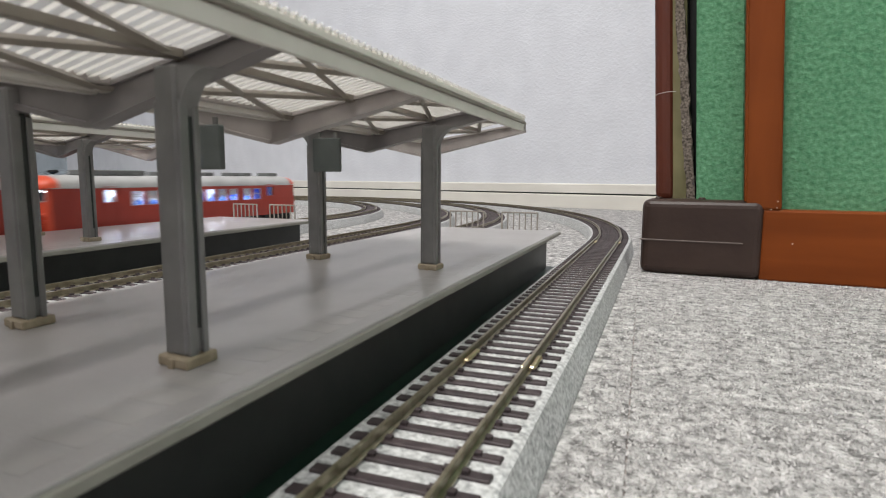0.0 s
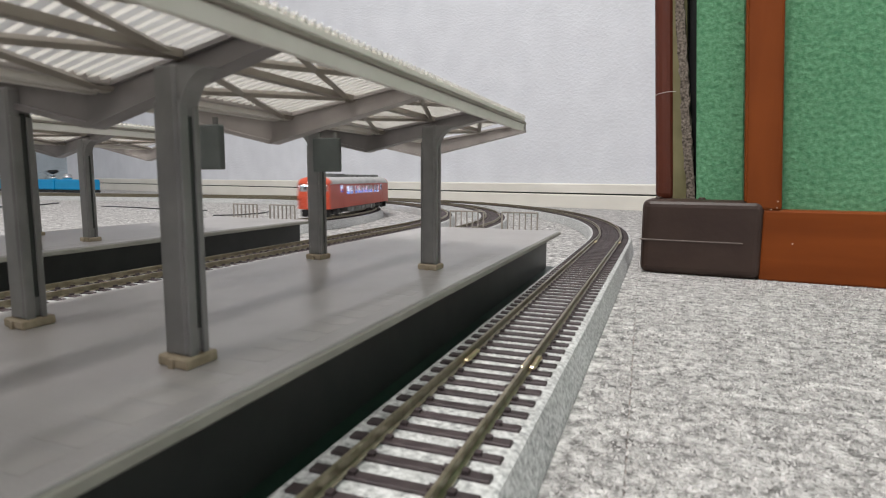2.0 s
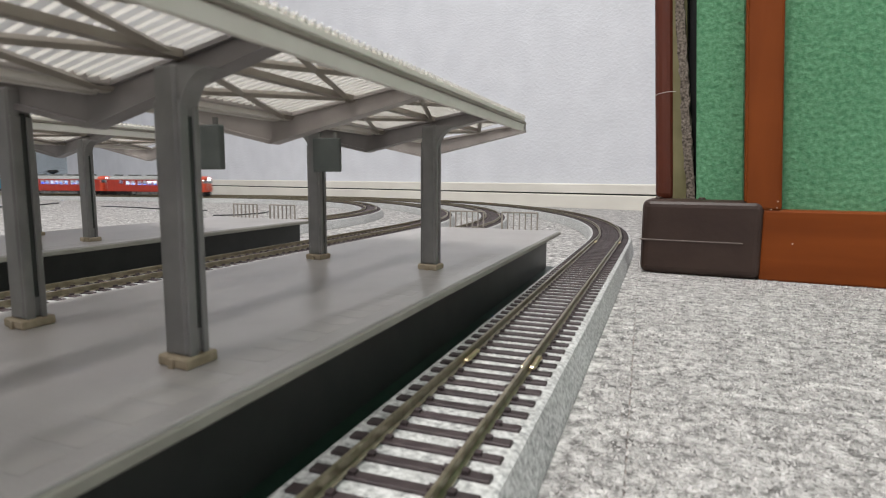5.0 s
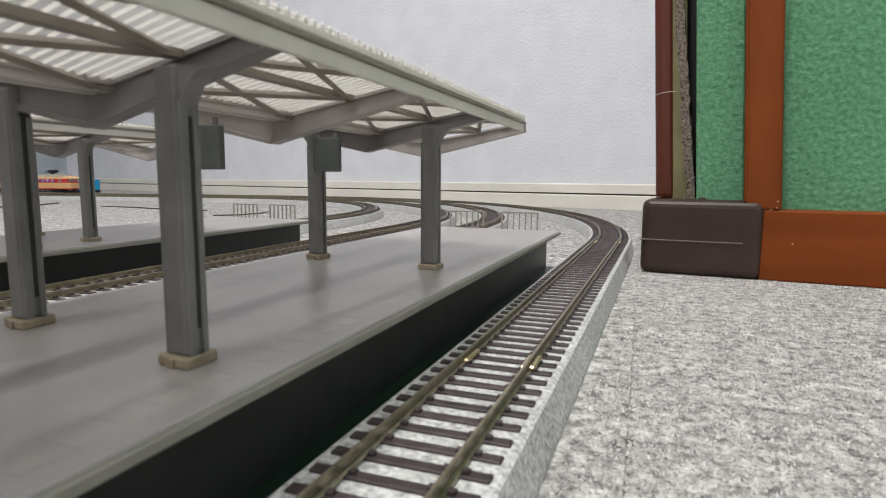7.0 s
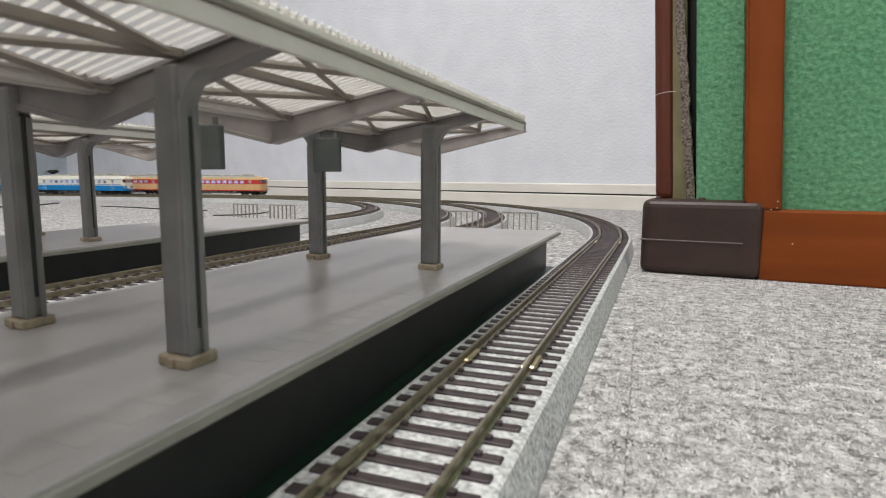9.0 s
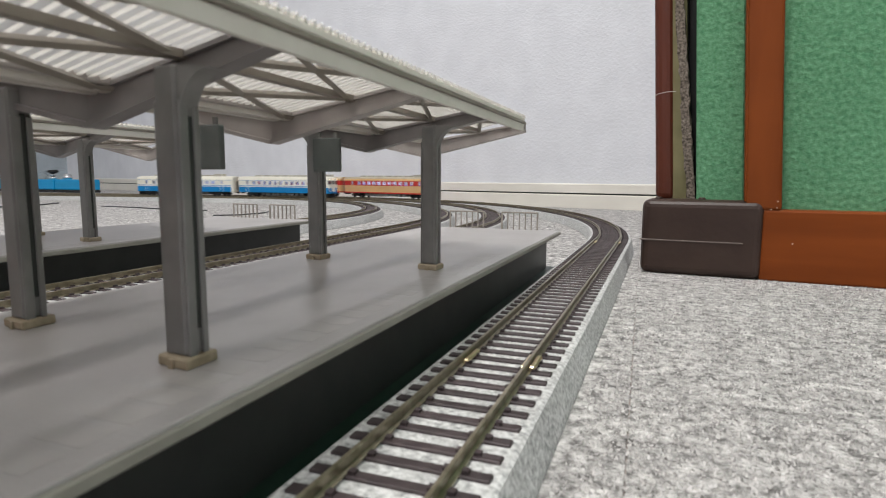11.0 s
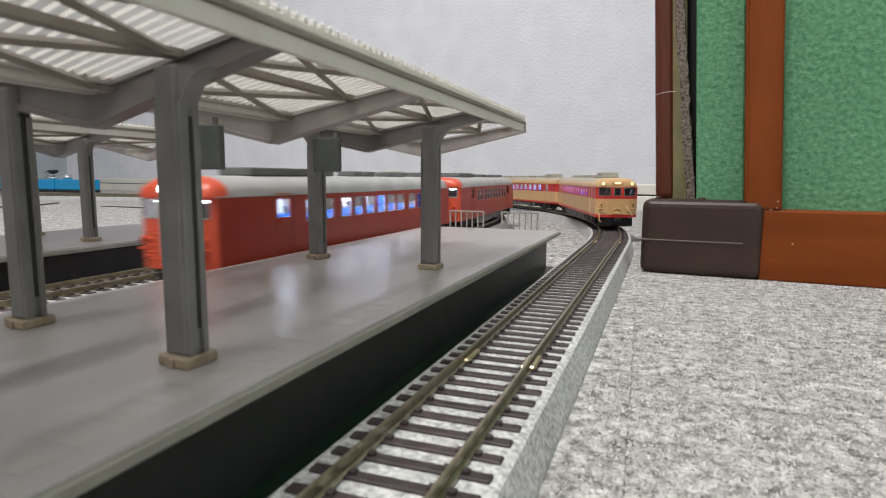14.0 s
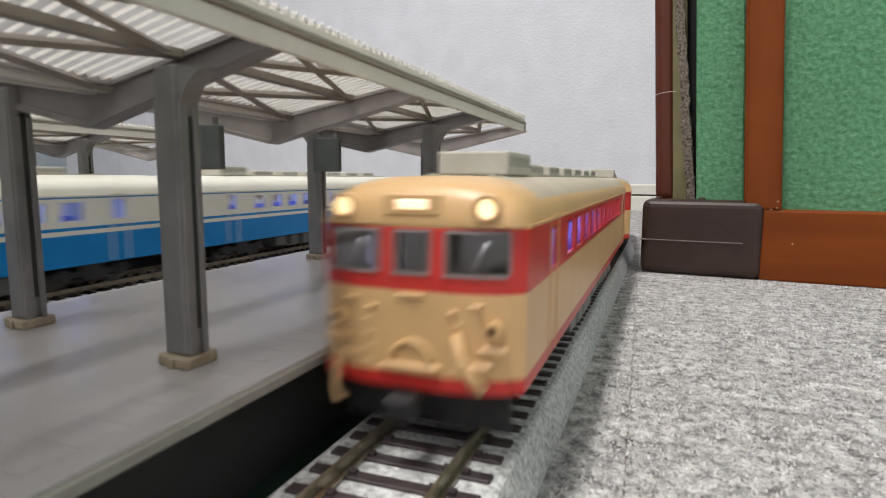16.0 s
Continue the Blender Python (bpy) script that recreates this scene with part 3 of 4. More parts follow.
# ---- folded table standing on its edge ----
def build_table():
    thing = tagged(new("folded_table"), "brown wooden table with green felt standing on its edge", "table")
    thing.matrix_basis = pose(-0.0116, 0.3673, 0, 0, 0, -5.25)
    part("bottom_rail", box(0.0635, 0.62, 0.0012, 0.024, 0.0, 0.0393, 0.0012, 2), WOOD, thing, "reddish-brown lacquered bottom rail")
    bm = box(0.0, 0.0642, -0.0008, 0.046, 0.0, 0.0440, 0.0045, 4)
    cap = part("corner_cap", bm, CAP, thing, "dark brown rounded plastic corner cap")
    part("mould_seam", box(-0.0004, 0.0545, -0.0013, 0.03, 0.0198, 0.0206, 0.0002), CAP_LINE, cap)
    for x in (0.008, 0.032):
        b = bmesh.new()
        add_tube(b, (x, 0.012, 0.0435), (x, 0.012, 0.0452), 0.0026, 0.0016, 12)
        part("stud", b, CAP, cap)
    lean = []
    lean.append(part("post", box(0.0538, 0.0722, 0.0008, 0.022, 0.0388, 0.72, 0.0020, 3), WOOD_UP, thing, "reddish-brown lacquered upright"))
    lean.append(part("post_bead", box(0.0540, 0.0552, 0.0003, 0.006, 0.0435, 0.72, 0.0004), WOOD_UP, thing))
    lean.append(part("felt_panel", box(0.0288, 0.0540, 0.012, 0.026, 0.0430, 0.72, 0.001), FELT, thing, "green rough felt panel"))
    lean.append(part("felt_panel", box(0.0722, 0.60, 0.0140, 0.026, 0.0385, 0.72, 0.0005), FELT, thing, "green rough felt panel"))
    lean.append(part("edge_rail", box(0.0050, 0.0162, 0.020, 0.034, 0.0425, 0.72, 0.0045, 3), WOOD_DARK, thing, "dark red-brown rounded edge rail"))
    lean.append(part("board", box(0.0150, 0.0232, 0.022, 0.034, 0.0425, 0.72, 0.0003), OLIVE, thing, "olive backing board"))
    b = bmesh.new()
    rnd = random.Random(4)
    zs = [0.0425 + i * 0.0035 for i in range(194)]
    ring = [[b.verts.new((x + rnd.uniform(-0.0006, 0.0006), y + rnd.uniform(-0.0005, 0.0005), z)) for x, y in ((0.0232, 0.0178), (0.0280, 0.0170), (0.0282, 0.0215), (0.0232, 0.0215))] for z in zs]
    for a, c in zip(ring, ring[1:]):
        for j in range(4):
            b.faces.new((a[j], a[(j + 1) % 4], c[(j + 1) % 4], c[j]))
    frayed = part("frayed_edge", b, FIBRE, thing, "frayed fibreboard edge")
    for v in frayed.data.vertices:
        v.co.x -= 0.055 * min(v.co.z - 0.043, 0.24)
    lean.append(frayed)
    b = bmesh.new()
    polyline_tube(b, [(0.0042, 0.0235, 0.1060), (0.0075, 0.0196, 0.1072), (0.0125, 0.0196, 0.1080), (0.0170, 0.0205, 0.1081)], 0.00014, 5)
    lean.append(part("loose_thread", b, OFF_WHITE, thing, "fine pale thread across the edge rail"))
    # black sheet added behind the boards to stand for the shade in the gap
    lean.append(part("gap_shade_sheet", box(0.016, 0.60, 0.034, 0.044, 0.0425, 0.72), GAP_SHADE, thing, "black sheet added behind the open gap for its shade"))
    for ob in lean:
        for v in ob.data.vertices:
            v.co.x -= 0.05 * (v.co.z - 0.043)
    for x, y, z in ((0.0785, 0.0009, 0.0212), (0.0700, 0.0009, 0.0405), (0.0702, 0.0006, 0.0440), (0.0672, 0.0006, 0.0395)):
        b = bmesh.new()
        bmesh.ops.create_icosphere(b, subdivisions=1, radius=0.00055, matrix=Matrix.Translation((x, y, z)) @ Matrix.Diagonal((1.0, 0.6, 0.7, 1.0)))
        part("lacquer_chip", b, CHIP, thing, "small pale chip in the lacquer")
    part("top_rail", box(-0.034, 0.59, 0.0, 0.046, 0.72, 0.76, 0.004, 2), WOOD, thing)
    return thing


CHIP = mat("bare_wood_chip", (0.62, 0.48, 0.36), 0.7)
# near-black, the darkness of the open gap as a colour
GAP_SHADE = mat("dark_gap_shade", (0.008, 0.008, 0.008), 0.8)
build_table()


# ---- throttle boxes on the floor by the far wall ----
def build_throttle(x, y, w, knob_x, lever):
    thing = tagged(new("train_controller"), "bright blue plastic train controller box with knobs", "controller", "train controllers")
    thing.location = (x, y, 0)
    part("base", box(-w / 2, w / 2, 0, 0.055, 0, 0.009, 0.001), BLACK, thing, "black base")
    b = box(-w / 2, w / 2, 0.0, 0.055, 0.009, 0.044, 0.004, 3)
    part("case", b, BLUE_BOX, thing, "bright blue case")
    b = bmesh.new()
    if lever:
        add_tube(b, (knob_x, 0.03, 0.043), (knob_x, 0.03, 0.054), 0.012, 0.010, 16)
        add_tube(b, (knob_x, 0.03, 0.054), (knob_x, 0.03, 0.066), 0.006, 0.006, 12)
        part("knob_stem", b, CHROME, thing, "chrome lever stem")
        b = bmesh.new()
        add_tube(b, (knob_x, 0.03, 0.064), (knob_x, 0.03, 0.072), 0.010, 0.019, 16)
        add_tube(b, (knob_x, 0.03, 0.072), (knob_x, 0.03, 0.076), 0.019, 0.012, 16)
        part("knob", b, BLACK, thing, "black lever knob")
    else:
        add_tube(b, (knob_x, 0.03, 0.043), (knob_x, 0.03, 0.058), 0.014, 0.014, 18)
        add_tube(b, (knob_x, 0.03, 0.058), (knob_x, 0.03, 0.063), 0.014, 0.008, 18)
        part("knob", b, CHROME, thing, "chrome dial knob")
    return thing


build_throttle(-1.8575, 1.40, 0.145, -0.0475, False)
build_throttle(-2.041, 1.40, 0.212, 0.066, True)
build_throttle(-2.27, 1.40, 0.22, 0.0, True)

tub = tagged(new("plastic_tub"), "clear plastic tub standing behind the controllers", "tub")
tub.location = (-2.215, 1.545, 0)
bm = bmesh.new()
for x0, x1, y0, y1, z0, z1 in ((-0.08, 0.08, -0.02, -0.017, 0, 0.2), (-0.08, 0.08, 0.057, 0.06, 0, 0.2), (-0.08, -0.077, -0.017, 0.057, 0, 0.2), (0.077, 0.08, -0.017, 0.057, 0, 0.2), (-0.077, 0.077, -0.017, 0.057, 0.0, 0.004)):
    add_box(bm, x0, x1, y0, y1, z0, z1)
part("body", bm, CLEAR_TUB, tub)
part("lid", box(-0.085, 0.085, -0.025, 0.065, 0.2, 0.212, 0.003), VENT_GREY, tub, "grey lid")


def build_cable(pts, r):
    bm = bmesh.new()
    polyline_tube(bm, pts, r)
    return tagged(part("power_cable", bm, CABLE), "thin black power cable lying on the carpet", "cable", "cables on the carpet")


build_cable([(-1.07, 0.62, 0.0012), (-1.088, 0.69, 0.0012), (-1.105, 0.77, 0.0012), (-1.15, 0.84, 0.0012)], 0.0012)
build_cable([(-0.967, 0.788, 0.001), (-0.889, 0.781, 0.001), (-0.798, 0.762, 0.001), (-0.694, 0.756, 0.001)], 0.001)
build_cable([(-0.60, 0.665, 0.001), (-0.574, 0.69, 0.001), (-0.573, 0.745, 0.001), (-0.59, 0.78, 0.001)], 0.001)


# ---- railcars ----
HALF_W, SILL, EAVE, CROWN, LENGTH = 0.0178, 0.0098, 0.0362, 0.0440, 0.2480


def wall_cells(us, zs, holes, place, pick):
    """Quads over the cells of a grid, but for the holes; place() puts (u, z) in space, pick() gives the material."""
    bm = bmesh.new()
    vs = {}

    def v(u, z):
        key = (round(u, 6), round(z, 6))
        if key not in vs:
            vs[key] = bm.verts.new(place(u, z))
        return vs[key]

    for u0, u1 in zip(us, us[1:]):
        for z0, z1 in zip(zs, zs[1:]):
            uc, zc = (u0 + u1) / 2, (z0 + z1) / 2
            if any(a < uc < b and c < zc < d for a, b, c, d in holes):
                continue
            bm.faces.new((v(u0, z0), v(u1, z0), v(u1, z1), v(u0, z1))).material_index = pick(uc, zc)
    return bm


def cuts(lo, hi, holes, i, extra=(), step=None):
    out = {lo, hi, *extra}
    for h in holes:
        out |= {h[i], h[i + 1]}
    if step:
        n = int((hi - lo) / step)
        out |= {lo + (hi - lo) * k / n for k in range(n + 1)}
    out = sorted(x for x in out if lo - 1e-9 <= x <= hi + 1e-9)
    return [x for k, x in enumerate(out) if k == 0 or x - out[k - 1] > 1e-5]


def nose(x, z, sgn):
    """The cab end, rounded at its corners and leaning back over the windows."""
    y = LENGTH / 2 - 0.0042 * (abs(x) / HALF_W) ** 4 - max(0.0, z - 0.027) * 0.10
    return Vector((x, sgn * y, z))


def roof_ring(scale, lift):
    out = []
    for k in range(15):
        a = math.pi * k / 14
        c, s = math.cos(a), math.sin(a)
        out.append((HALF_W * scale * math.copysign(abs(c) ** 0.62, c), EAVE + (CROWN - EAVE) * lift * abs(s) ** 0.85))
    return out


def build_car(style, lit, cabs, lights, label, curtain=False):
    """style: colours and windows; cabs: which ends (+1, -1) have a driver's cab; lights: which of them shine."""
    S = STYLES[style]
    thing = tagged(new("railcar"), label, "railcar", "model railcars")
    mats = S["mats"]
    doors = S["doors"]
    wins = [(y, y + w, z0, z1) for y, w, z0, z1 in S["windows"]]
    holes = wins + [(y, y + w, 0.0268, 0.0345) for y, w in doors]
    # body shell: both sides and both ends
    shell = bmesh.new()
    ends = LENGTH / 2 - 0.0042
    for sx in (-1, 1):
        us = cuts(-ends, ends, holes, 0)
        zs = cuts(SILL, EAVE, holes, 2, S["bands"])
        bm = wall_cells(us, zs, holes, lambda u, z: Vector((sx * HALF_W, u, z)), S["pick"])
        if sx < 0:
            bmesh.ops.reverse_faces(bm, faces=bm.faces)
        bmesh.ops.recalc_face_normals(bm, faces=bm.faces)
        got = bmesh.ops.extrude_face_region(bm, geom=list(bm.faces))
        for el in got["geom"]:
            if isinstance(el, bmesh.types.BMVert):
                el.co.x -= sx * 0.0007
            elif isinstance(el, bmesh.types.BMFace):
                el.material_index = len(mats)
        bmesh.ops.recalc_face_normals(bm, faces=bm.faces)
        me = bpy.data.meshes.new("tmp")
        bm.to_mesh(me)
        bm.free()
        shell.from_mesh(me)
        bpy.data.meshes.remove(me)
    for sgn in (-1, 1):
        cab = sgn in cabs
        fh = [(-0.0152, -0.0058, 0.0286, 0.0352), (0.0058, 0.0152, 0.0286, 0.0352), (-0.0029, 0.0029, 0.0286, 0.0352)] if cab else [(-0.0035, 0.0035, 0.0135, 0.0335)]
        us = cuts(-HALF_W, HALF_W, fh, 0, step=0.002)
        zs = cuts(SILL, EAVE, fh, 2, S["bands"], step=0.005)
        bm = wall_cells(us, zs, fh, lambda u, z: nose(u, z, sgn) if cab else Vector((u, sgn * (ends + 0.0042 - 0.0042 * (abs(u) / HALF_W) ** 8), z)), S["pick_end"] if cab else S.get("pick_plain", S["pick"]))
        bmesh.ops.recalc_face_normals(bm, faces=bm.faces)
        for f in bm.faces:
            f.smooth = True
        me = bpy.data.meshes.new("tmp")
        bm.to_mesh(me)
        bm.free()
        shell.from_mesh(me)
        bpy.data.meshes.remove(me)
    part("body", shell, mats + [INNER], thing, S["body_label"])
    # roof
    bm = bmesh.new()
    stations = []
    full = roof_ring(1, 1)
    e = LENGTH / 2
    for sgn in (-1, 1):
        prof = ((0.0, 0.80, 0.10), (-0.0003, 0.86, 0.45), (-0.0016, 0.93, 0.74), (-0.0045, 0.99, 0.92), (-0.009, 1.0, 0.985), (-0.016, 1.0, 1.0)) if sgn in cabs else ((0.0, 0.98, 0.9), (-0.0008, 0.995, 0.98), (-0.002, 1.0, 1.0))
        st = [(sgn * (e - 0.0008 + d), roof_ring(a, b)) for d, a, b in prof]
        stations += st if sgn < 0 else st[::-1]
    rings = [[bm.verts.new((x, y, z)) for x, z in ring] for y, ring in stations]
    for (ya, _), (yb, _), a, b in zip(stations, stations[1:], rings, rings[1:]):
        for j in range(14):
            f = bm.faces.new((a[j], a[j + 1], b[j + 1], b[j]))
            f.smooth = True
            yc = (ya + yb) / 2
            front = any(sgn * yc > e - S["cab_roof"] for sgn in cabs)
            f.material_index = 1 if (front or j in S["eave_faces"]) else 0
    bm.faces.new(rings[0]).material_index = 1
    bm.faces.new(rings[-1][::-1]).material_index = 1
    bmesh.ops.recalc_face_normals(bm, faces=bm.faces)
    part("roof", bm, [S["roof"], S["roof_edge"]], thing, S["roof_label"])
    part("rain_gutter", box(-HALF_W - 0.0003, HALF_W + 0.0003, -ends, ends, EAVE - 0.0003, EAVE + 0.0002), S["gutter"], thing)
    # panes
    rims = {}
    for sx in (-1, 1):
        for a, b, c, d in holes:
            x = sx * (HALF_W - 0.00045)
            pane = part("window_pane", box(min(x, x - sx * 0.0002), max(x, x - sx * 0.0002), a - 0.0001, b + 0.0001, c - 0.0001, d + 0.0001), GLASS if lit else GREY_GLASS, thing)
            if (a, b, c, d) in wins and S["sash"]:
                zc = (c + d) / 2
                if not lit or (int(a * 1000) % 3 == 0):
                    xi = x - sx * 0.00035
                    # a white plate fills the upper half of the window
                    part("sash_plate", box(min(xi, xi - sx * 0.0002), max(xi, xi - sx * 0.0002), a, b, zc + 0.0001, d), OFF_WHITE, pane, "white plate behind the upper half of the window")
                part("sash_bar", box(min(x, x + sx * 0.0003), max(x, x + sx * 0.0003), a, b, zc - 0.00025, zc + 0.00025), METAL_RIM, pane)
            if (a, b, c, d) in wins and S.get("rim"):
                key = (round(b - a, 5), round(d - c, 5))
                if key not in rims:
                    w, h = key[0] / 2, key[1] / 2
                    r = bmesh.new()
                    for q in ((-w - 0.0002, w + 0.0002, h - 0.0001, h + 0.0002), (-w - 0.0002, w + 0.0002, -h - 0.0002, -h + 0.0001), (-w - 0.0002, -w + 0.0001, -h, h), (w - 0.0001, w + 0.0002, -h, h)):
                        add_box(r, -0.00025, 0.00025, *q)
                    rims[key] = mesh_of("window_rim", r, [S["rim"]])
                shared("window_rim", rims[key], thing, pose(sx * HALF_W, (a + b) / 2, (c + d) / 2))
        # sliding doors stand out as thin raised outlines
        for y, w in doors:
            y0, y1 = y - 0.0012, y + w + 0.0012
            for q in ((y0, y0 + 0.0005, SILL + 0.0004, 0.0368), (y1 - 0.0005, y1, SILL + 0.0004, 0.0368), (y0 + 0.0005, y1 - 0.0005, 0.0362, 0.0368)):
                xa, xb = sorted((sx * (HALF_W - 0.0001), sx * (HALF_W + 0.0002)))
                part("door_edge", box(xa, xb, *q), S["door_edge"], thing)
    # interior
    bm = bmesh.new()
    add_box(bm, -0.0168, 0.0168, -ends + 0.001, ends - 0.001, 0.0108, 0.0120)
    part("cabin_floor", bm, INNER, thing)
    sm = bmesh.new()
    add_box(sm, -0.0060, 0.0060, -0.0012, 0.0012, 0.0, 0.0136 if style == "red" else 0.0152, 0.0005)
    add_box(sm, -0.0060, 0.0060, -0.0045, 0.0045, 0.0, 0.0070, 0.0005)
    seat_mesh = mesh_of("seat", sm, [S["seat"]])
    for i in range(13):
        for x in (-0.0100, 0.0100):
            shared("seat", seat_mesh, thing, pose(x, -0.092 + 0.184 * i / 12, 0.012))
    part("cabin_ceiling", box(-0.0165, 0.0165, -ends + 0.002, ends - 0.002, EAVE - 0.0006, EAVE - 0.0003), INNER, thing)
    if lit:
        for x in (-0.006, 0.006):
            part("light_strip", box(x - 0.0012, x + 0.0012, -0.098, 0.098, EAVE - 0.0016, EAVE - 0.0007), S["led"], thing, "glowing interior light strip")
    for sgn in (-1, 1):
        part("bulkhead", box(-0.0165, 0.0165, sgn * 0.1045 - 0.0004, sgn * 0.1045 + 0.0004, 0.012, EAVE - 0.0007), CAB_DARK if style == "red" else INNER, thing)
    if curtain:
        for sx in (-1, 1):
            xa, xb = sorted((sx * 0.0150, sx * 0.0155))
            part("curtain", box(xa, xb, 0.0655, 0.0890, 0.0215, 0.0350), CURTAIN, thing, "bright blue curtain behind the end windows")
    # cab fittings
    for sgn in cabs:
        shine = sgn in lights
        for x0, x1 in ((-0.0152, -0.0058), (-0.0029, 0.0029), (0.0058, 0.0152)):
            bm = bmesh.new()
            y0 = nose((x0 + x1) / 2, 0.032, 1).y - 0.0010
            add_box(bm, x0, x1, sgn * y0 - 0.0001, sgn * y0 + 0.0001, 0.0286, 0.0352)
            pane = part("windscreen", bm, GREY_GLASS, thing)
            bm = bmesh.new()
            for a, b, c, d in ((x0 - 0.0003, x1 + 0.0003, 0.0283, 0.0288), (x0 - 0.0003, x1 + 0.0003, 0.0350, 0.0355), (x0 - 0.0003, x0 + 0.0002, 0.0288, 0.0350), (x1 - 0.0002, x1 + 0.0003, 0.0288, 0.0350)):
                for u0, u1 in ((a, (a + b) / 2), ((a + b) / 2, b)):
                    p = nose((u0 + u1) / 2, (c + d) / 2, sgn)
                    q = nose(u1, (c + d) / 2, sgn) - nose(u0, (c + d) / 2, sgn)
                    ang = math.atan2(q.y, q.x)
                    m = Matrix.Translation(p) @ Matrix.Rotation(ang, 4, "Z")
                    add_box(bm, -(u1 - u0) / 2, (u1 - u0) / 2, -0.0003, 0.0003, -(d - c) / 2, (d - c) / 2, m=m)
            part("window_frame", bm, S["frame"], pane)
        if style != "red":
            for x in (-0.0122, 0.0122):
                y = sgn * (LENGTH / 2 - 0.0040)
                lampo = part("headlight", tube((x, y - sgn * 0.003, 0.0392), (x, y + sgn * 0.0034, 0.0390), 0.0016, n=18), HEAD_WARM if shine else HEAD_OFF, thing, "round headlight")
                part("bezel", ring_mesh((x, y + sgn * 0.0026, 0.0390), 0.0015, 0.0022, 0.0010, sgn), S["trim"], lampo)
            y = sgn * (LENGTH / 2 - 0.0006)
            signbox = part("destination_box", box(-0.0048, 0.0048, min(y, y - sgn * 0.004), max(y, y - sgn * 0.004), 0.0375, 0.0412, 0.0004), S["trim"], thing)
            yy = y + sgn * 0.0002
            part("sign_glass", box(-0.0027, 0.0027, min(yy, yy - sgn * 0.001), max(yy, yy - sgn * 0.001), 0.0386, 0.0402, 0.0002), SIGN_WARM if shine else IVORY, signbox, "small lit destination glass")
        else:
            for x in (-0.0021, 0.0021):
                y = sgn * (LENGTH / 2 - 0.0030)
                lampo = part("headlight", tube((x, y - sgn * 0.003, 0.0393), (x, y + sgn * 0.0036, 0.0391), 0.0017, n=16), HEAD_WHITE if shine else HEAD_OFF, thing, "white headlight")
                part("bezel", ring_mesh((x, y + sgn * 0.0028, 0.0391), 0.0016, 0.0021, 0.0012, sgn), S["trim"], lampo)
            if lit or shine:
                for x in (-0.0105, 0.0105):
                    y = sgn * (LENGTH / 2 - 0.0065)
                    part("cab_lamp", box(x - 0.0022, x + 0.0022, y - 0.0004, y + 0.0004, 0.0340, 0.0350), LED_COOL, thing, "glowing cab lamp")
            for x in (-0.0042, 0.0042):
                y = sgn * (LENGTH / 2 + 0.0003)
                part("gangway_post", box(x - 0.0006, x + 0.0006, min(y, y - sgn * 0.001), max(y, y - sgn * 0.001), 0.0112, 0.0365, 0.0002), GREY_ROOF, thing, "grey gangway door post")
        # small moulded details of the front
        Y = LENGTH / 2
        for x in (-0.0135, 0.0135):
            boss = part("lamp_boss", tube((x, sgn * (Y - 0.003), 0.0205), (x, sgn * (Y + 0.0004), 0.0205), 0.0013, n=14), S["trim_low"], thing, "round tail lamp housing")
            part("lens", tube((x, sgn * (Y - 0.001), 0.0205), (x, sgn * (Y + 0.0005), 0.0205), 0.0007, n=12), TAIL_ON if (style == "red" and sgn > 0) else TAIL_OFF, boss, "small red lens")
            part("step_plate", box(x - 0.0022, x + 0.0022, sgn * (Y - 0.0008) - 0.0008, sgn * (Y - 0.0008) + 0.0008, 0.0166, 0.0177, 0.0003), S["trim_low"], thing)
            part("step_plate", box(x * 0.86 - 0.0018, x * 0.86 + 0.0018, sgn * (Y - 0.0006) - 0.0008, sgn * (Y - 0.0006) + 0.0008, 0.0140, 0.0149, 0.0003), S["trim_low"], thing)
            part("bracket", box(x * 0.8 - 0.0010, x * 0.8 + 0.0010, sgn * (Y - 0.0006) - 0.0008, sgn * (Y - 0.0006) + 0.0008, 0.0236, 0.0243, 0.0002), S["trim_low"], thing)
            part("bracket", box(x * 0.52 - 0.0007, x * 0.52 + 0.0007, sgn * (Y - 0.0003) - 0.0008, sgn * (Y - 0.0003) + 0.0008, 0.0225, 0.0231, 0.0002), S["trim_low"], thing)
            for k in range(4):
                z = 0.0132 + 0.0024 * k
                w = 0.0032 if style == "red" else 0.0009
                xc = x * (0.78 if style == "red" else 0.56)
                part("grab_rung", box(xc - w, xc + w, sgn * (Y - 0.0006) - 0.0006, sgn * (Y - 0.0006) + 0.0006, z, z + 0.0006, 0.0002), S["trim_low"], thing)
        bm = bmesh.new()
        polyline_tube(bm, [(0.0034 * math.cos(math.pi * k / 10), sgn * (Y + 0.0001), 0.0142 + 0.0034 * math.sin(math.pi * k / 10)) for k in range(11)], 0.0006, 6)
        part("hose_arch", bm, S["trim_low"], thing, "arched hose bracket")
        part("buffer_plate", box(-0.0052, 0.0052, sgn * Y - 0.0009, sgn * Y + 0.0009, 0.0126, 0.0140, 0.0004), S["trim_low"], thing)
        part("sill_plate", box(-0.0022, 0.0022, sgn * Y - 0.0006, sgn * Y + 0.0006, 0.0248, 0.0254, 0.0002), S["trim_low"], thing)
        if style == "express":
            bm = bmesh.new()
            polyline_tube(bm, [(-0.0078 * sgn, sgn * (Y + 0.0006), 0.0195), (-0.0090 * sgn, sgn * (Y + 0.0018), 0.0165), (-0.0108 * sgn, sgn * (Y + 0.0024), 0.0136), (-0.0128 * sgn, sgn * (Y + 0.0016), 0.0114)], 0.0009, 8)
            part("jumper_cable", bm, CREAM, thing, "cream jumper cable")
            bm = bmesh.new()
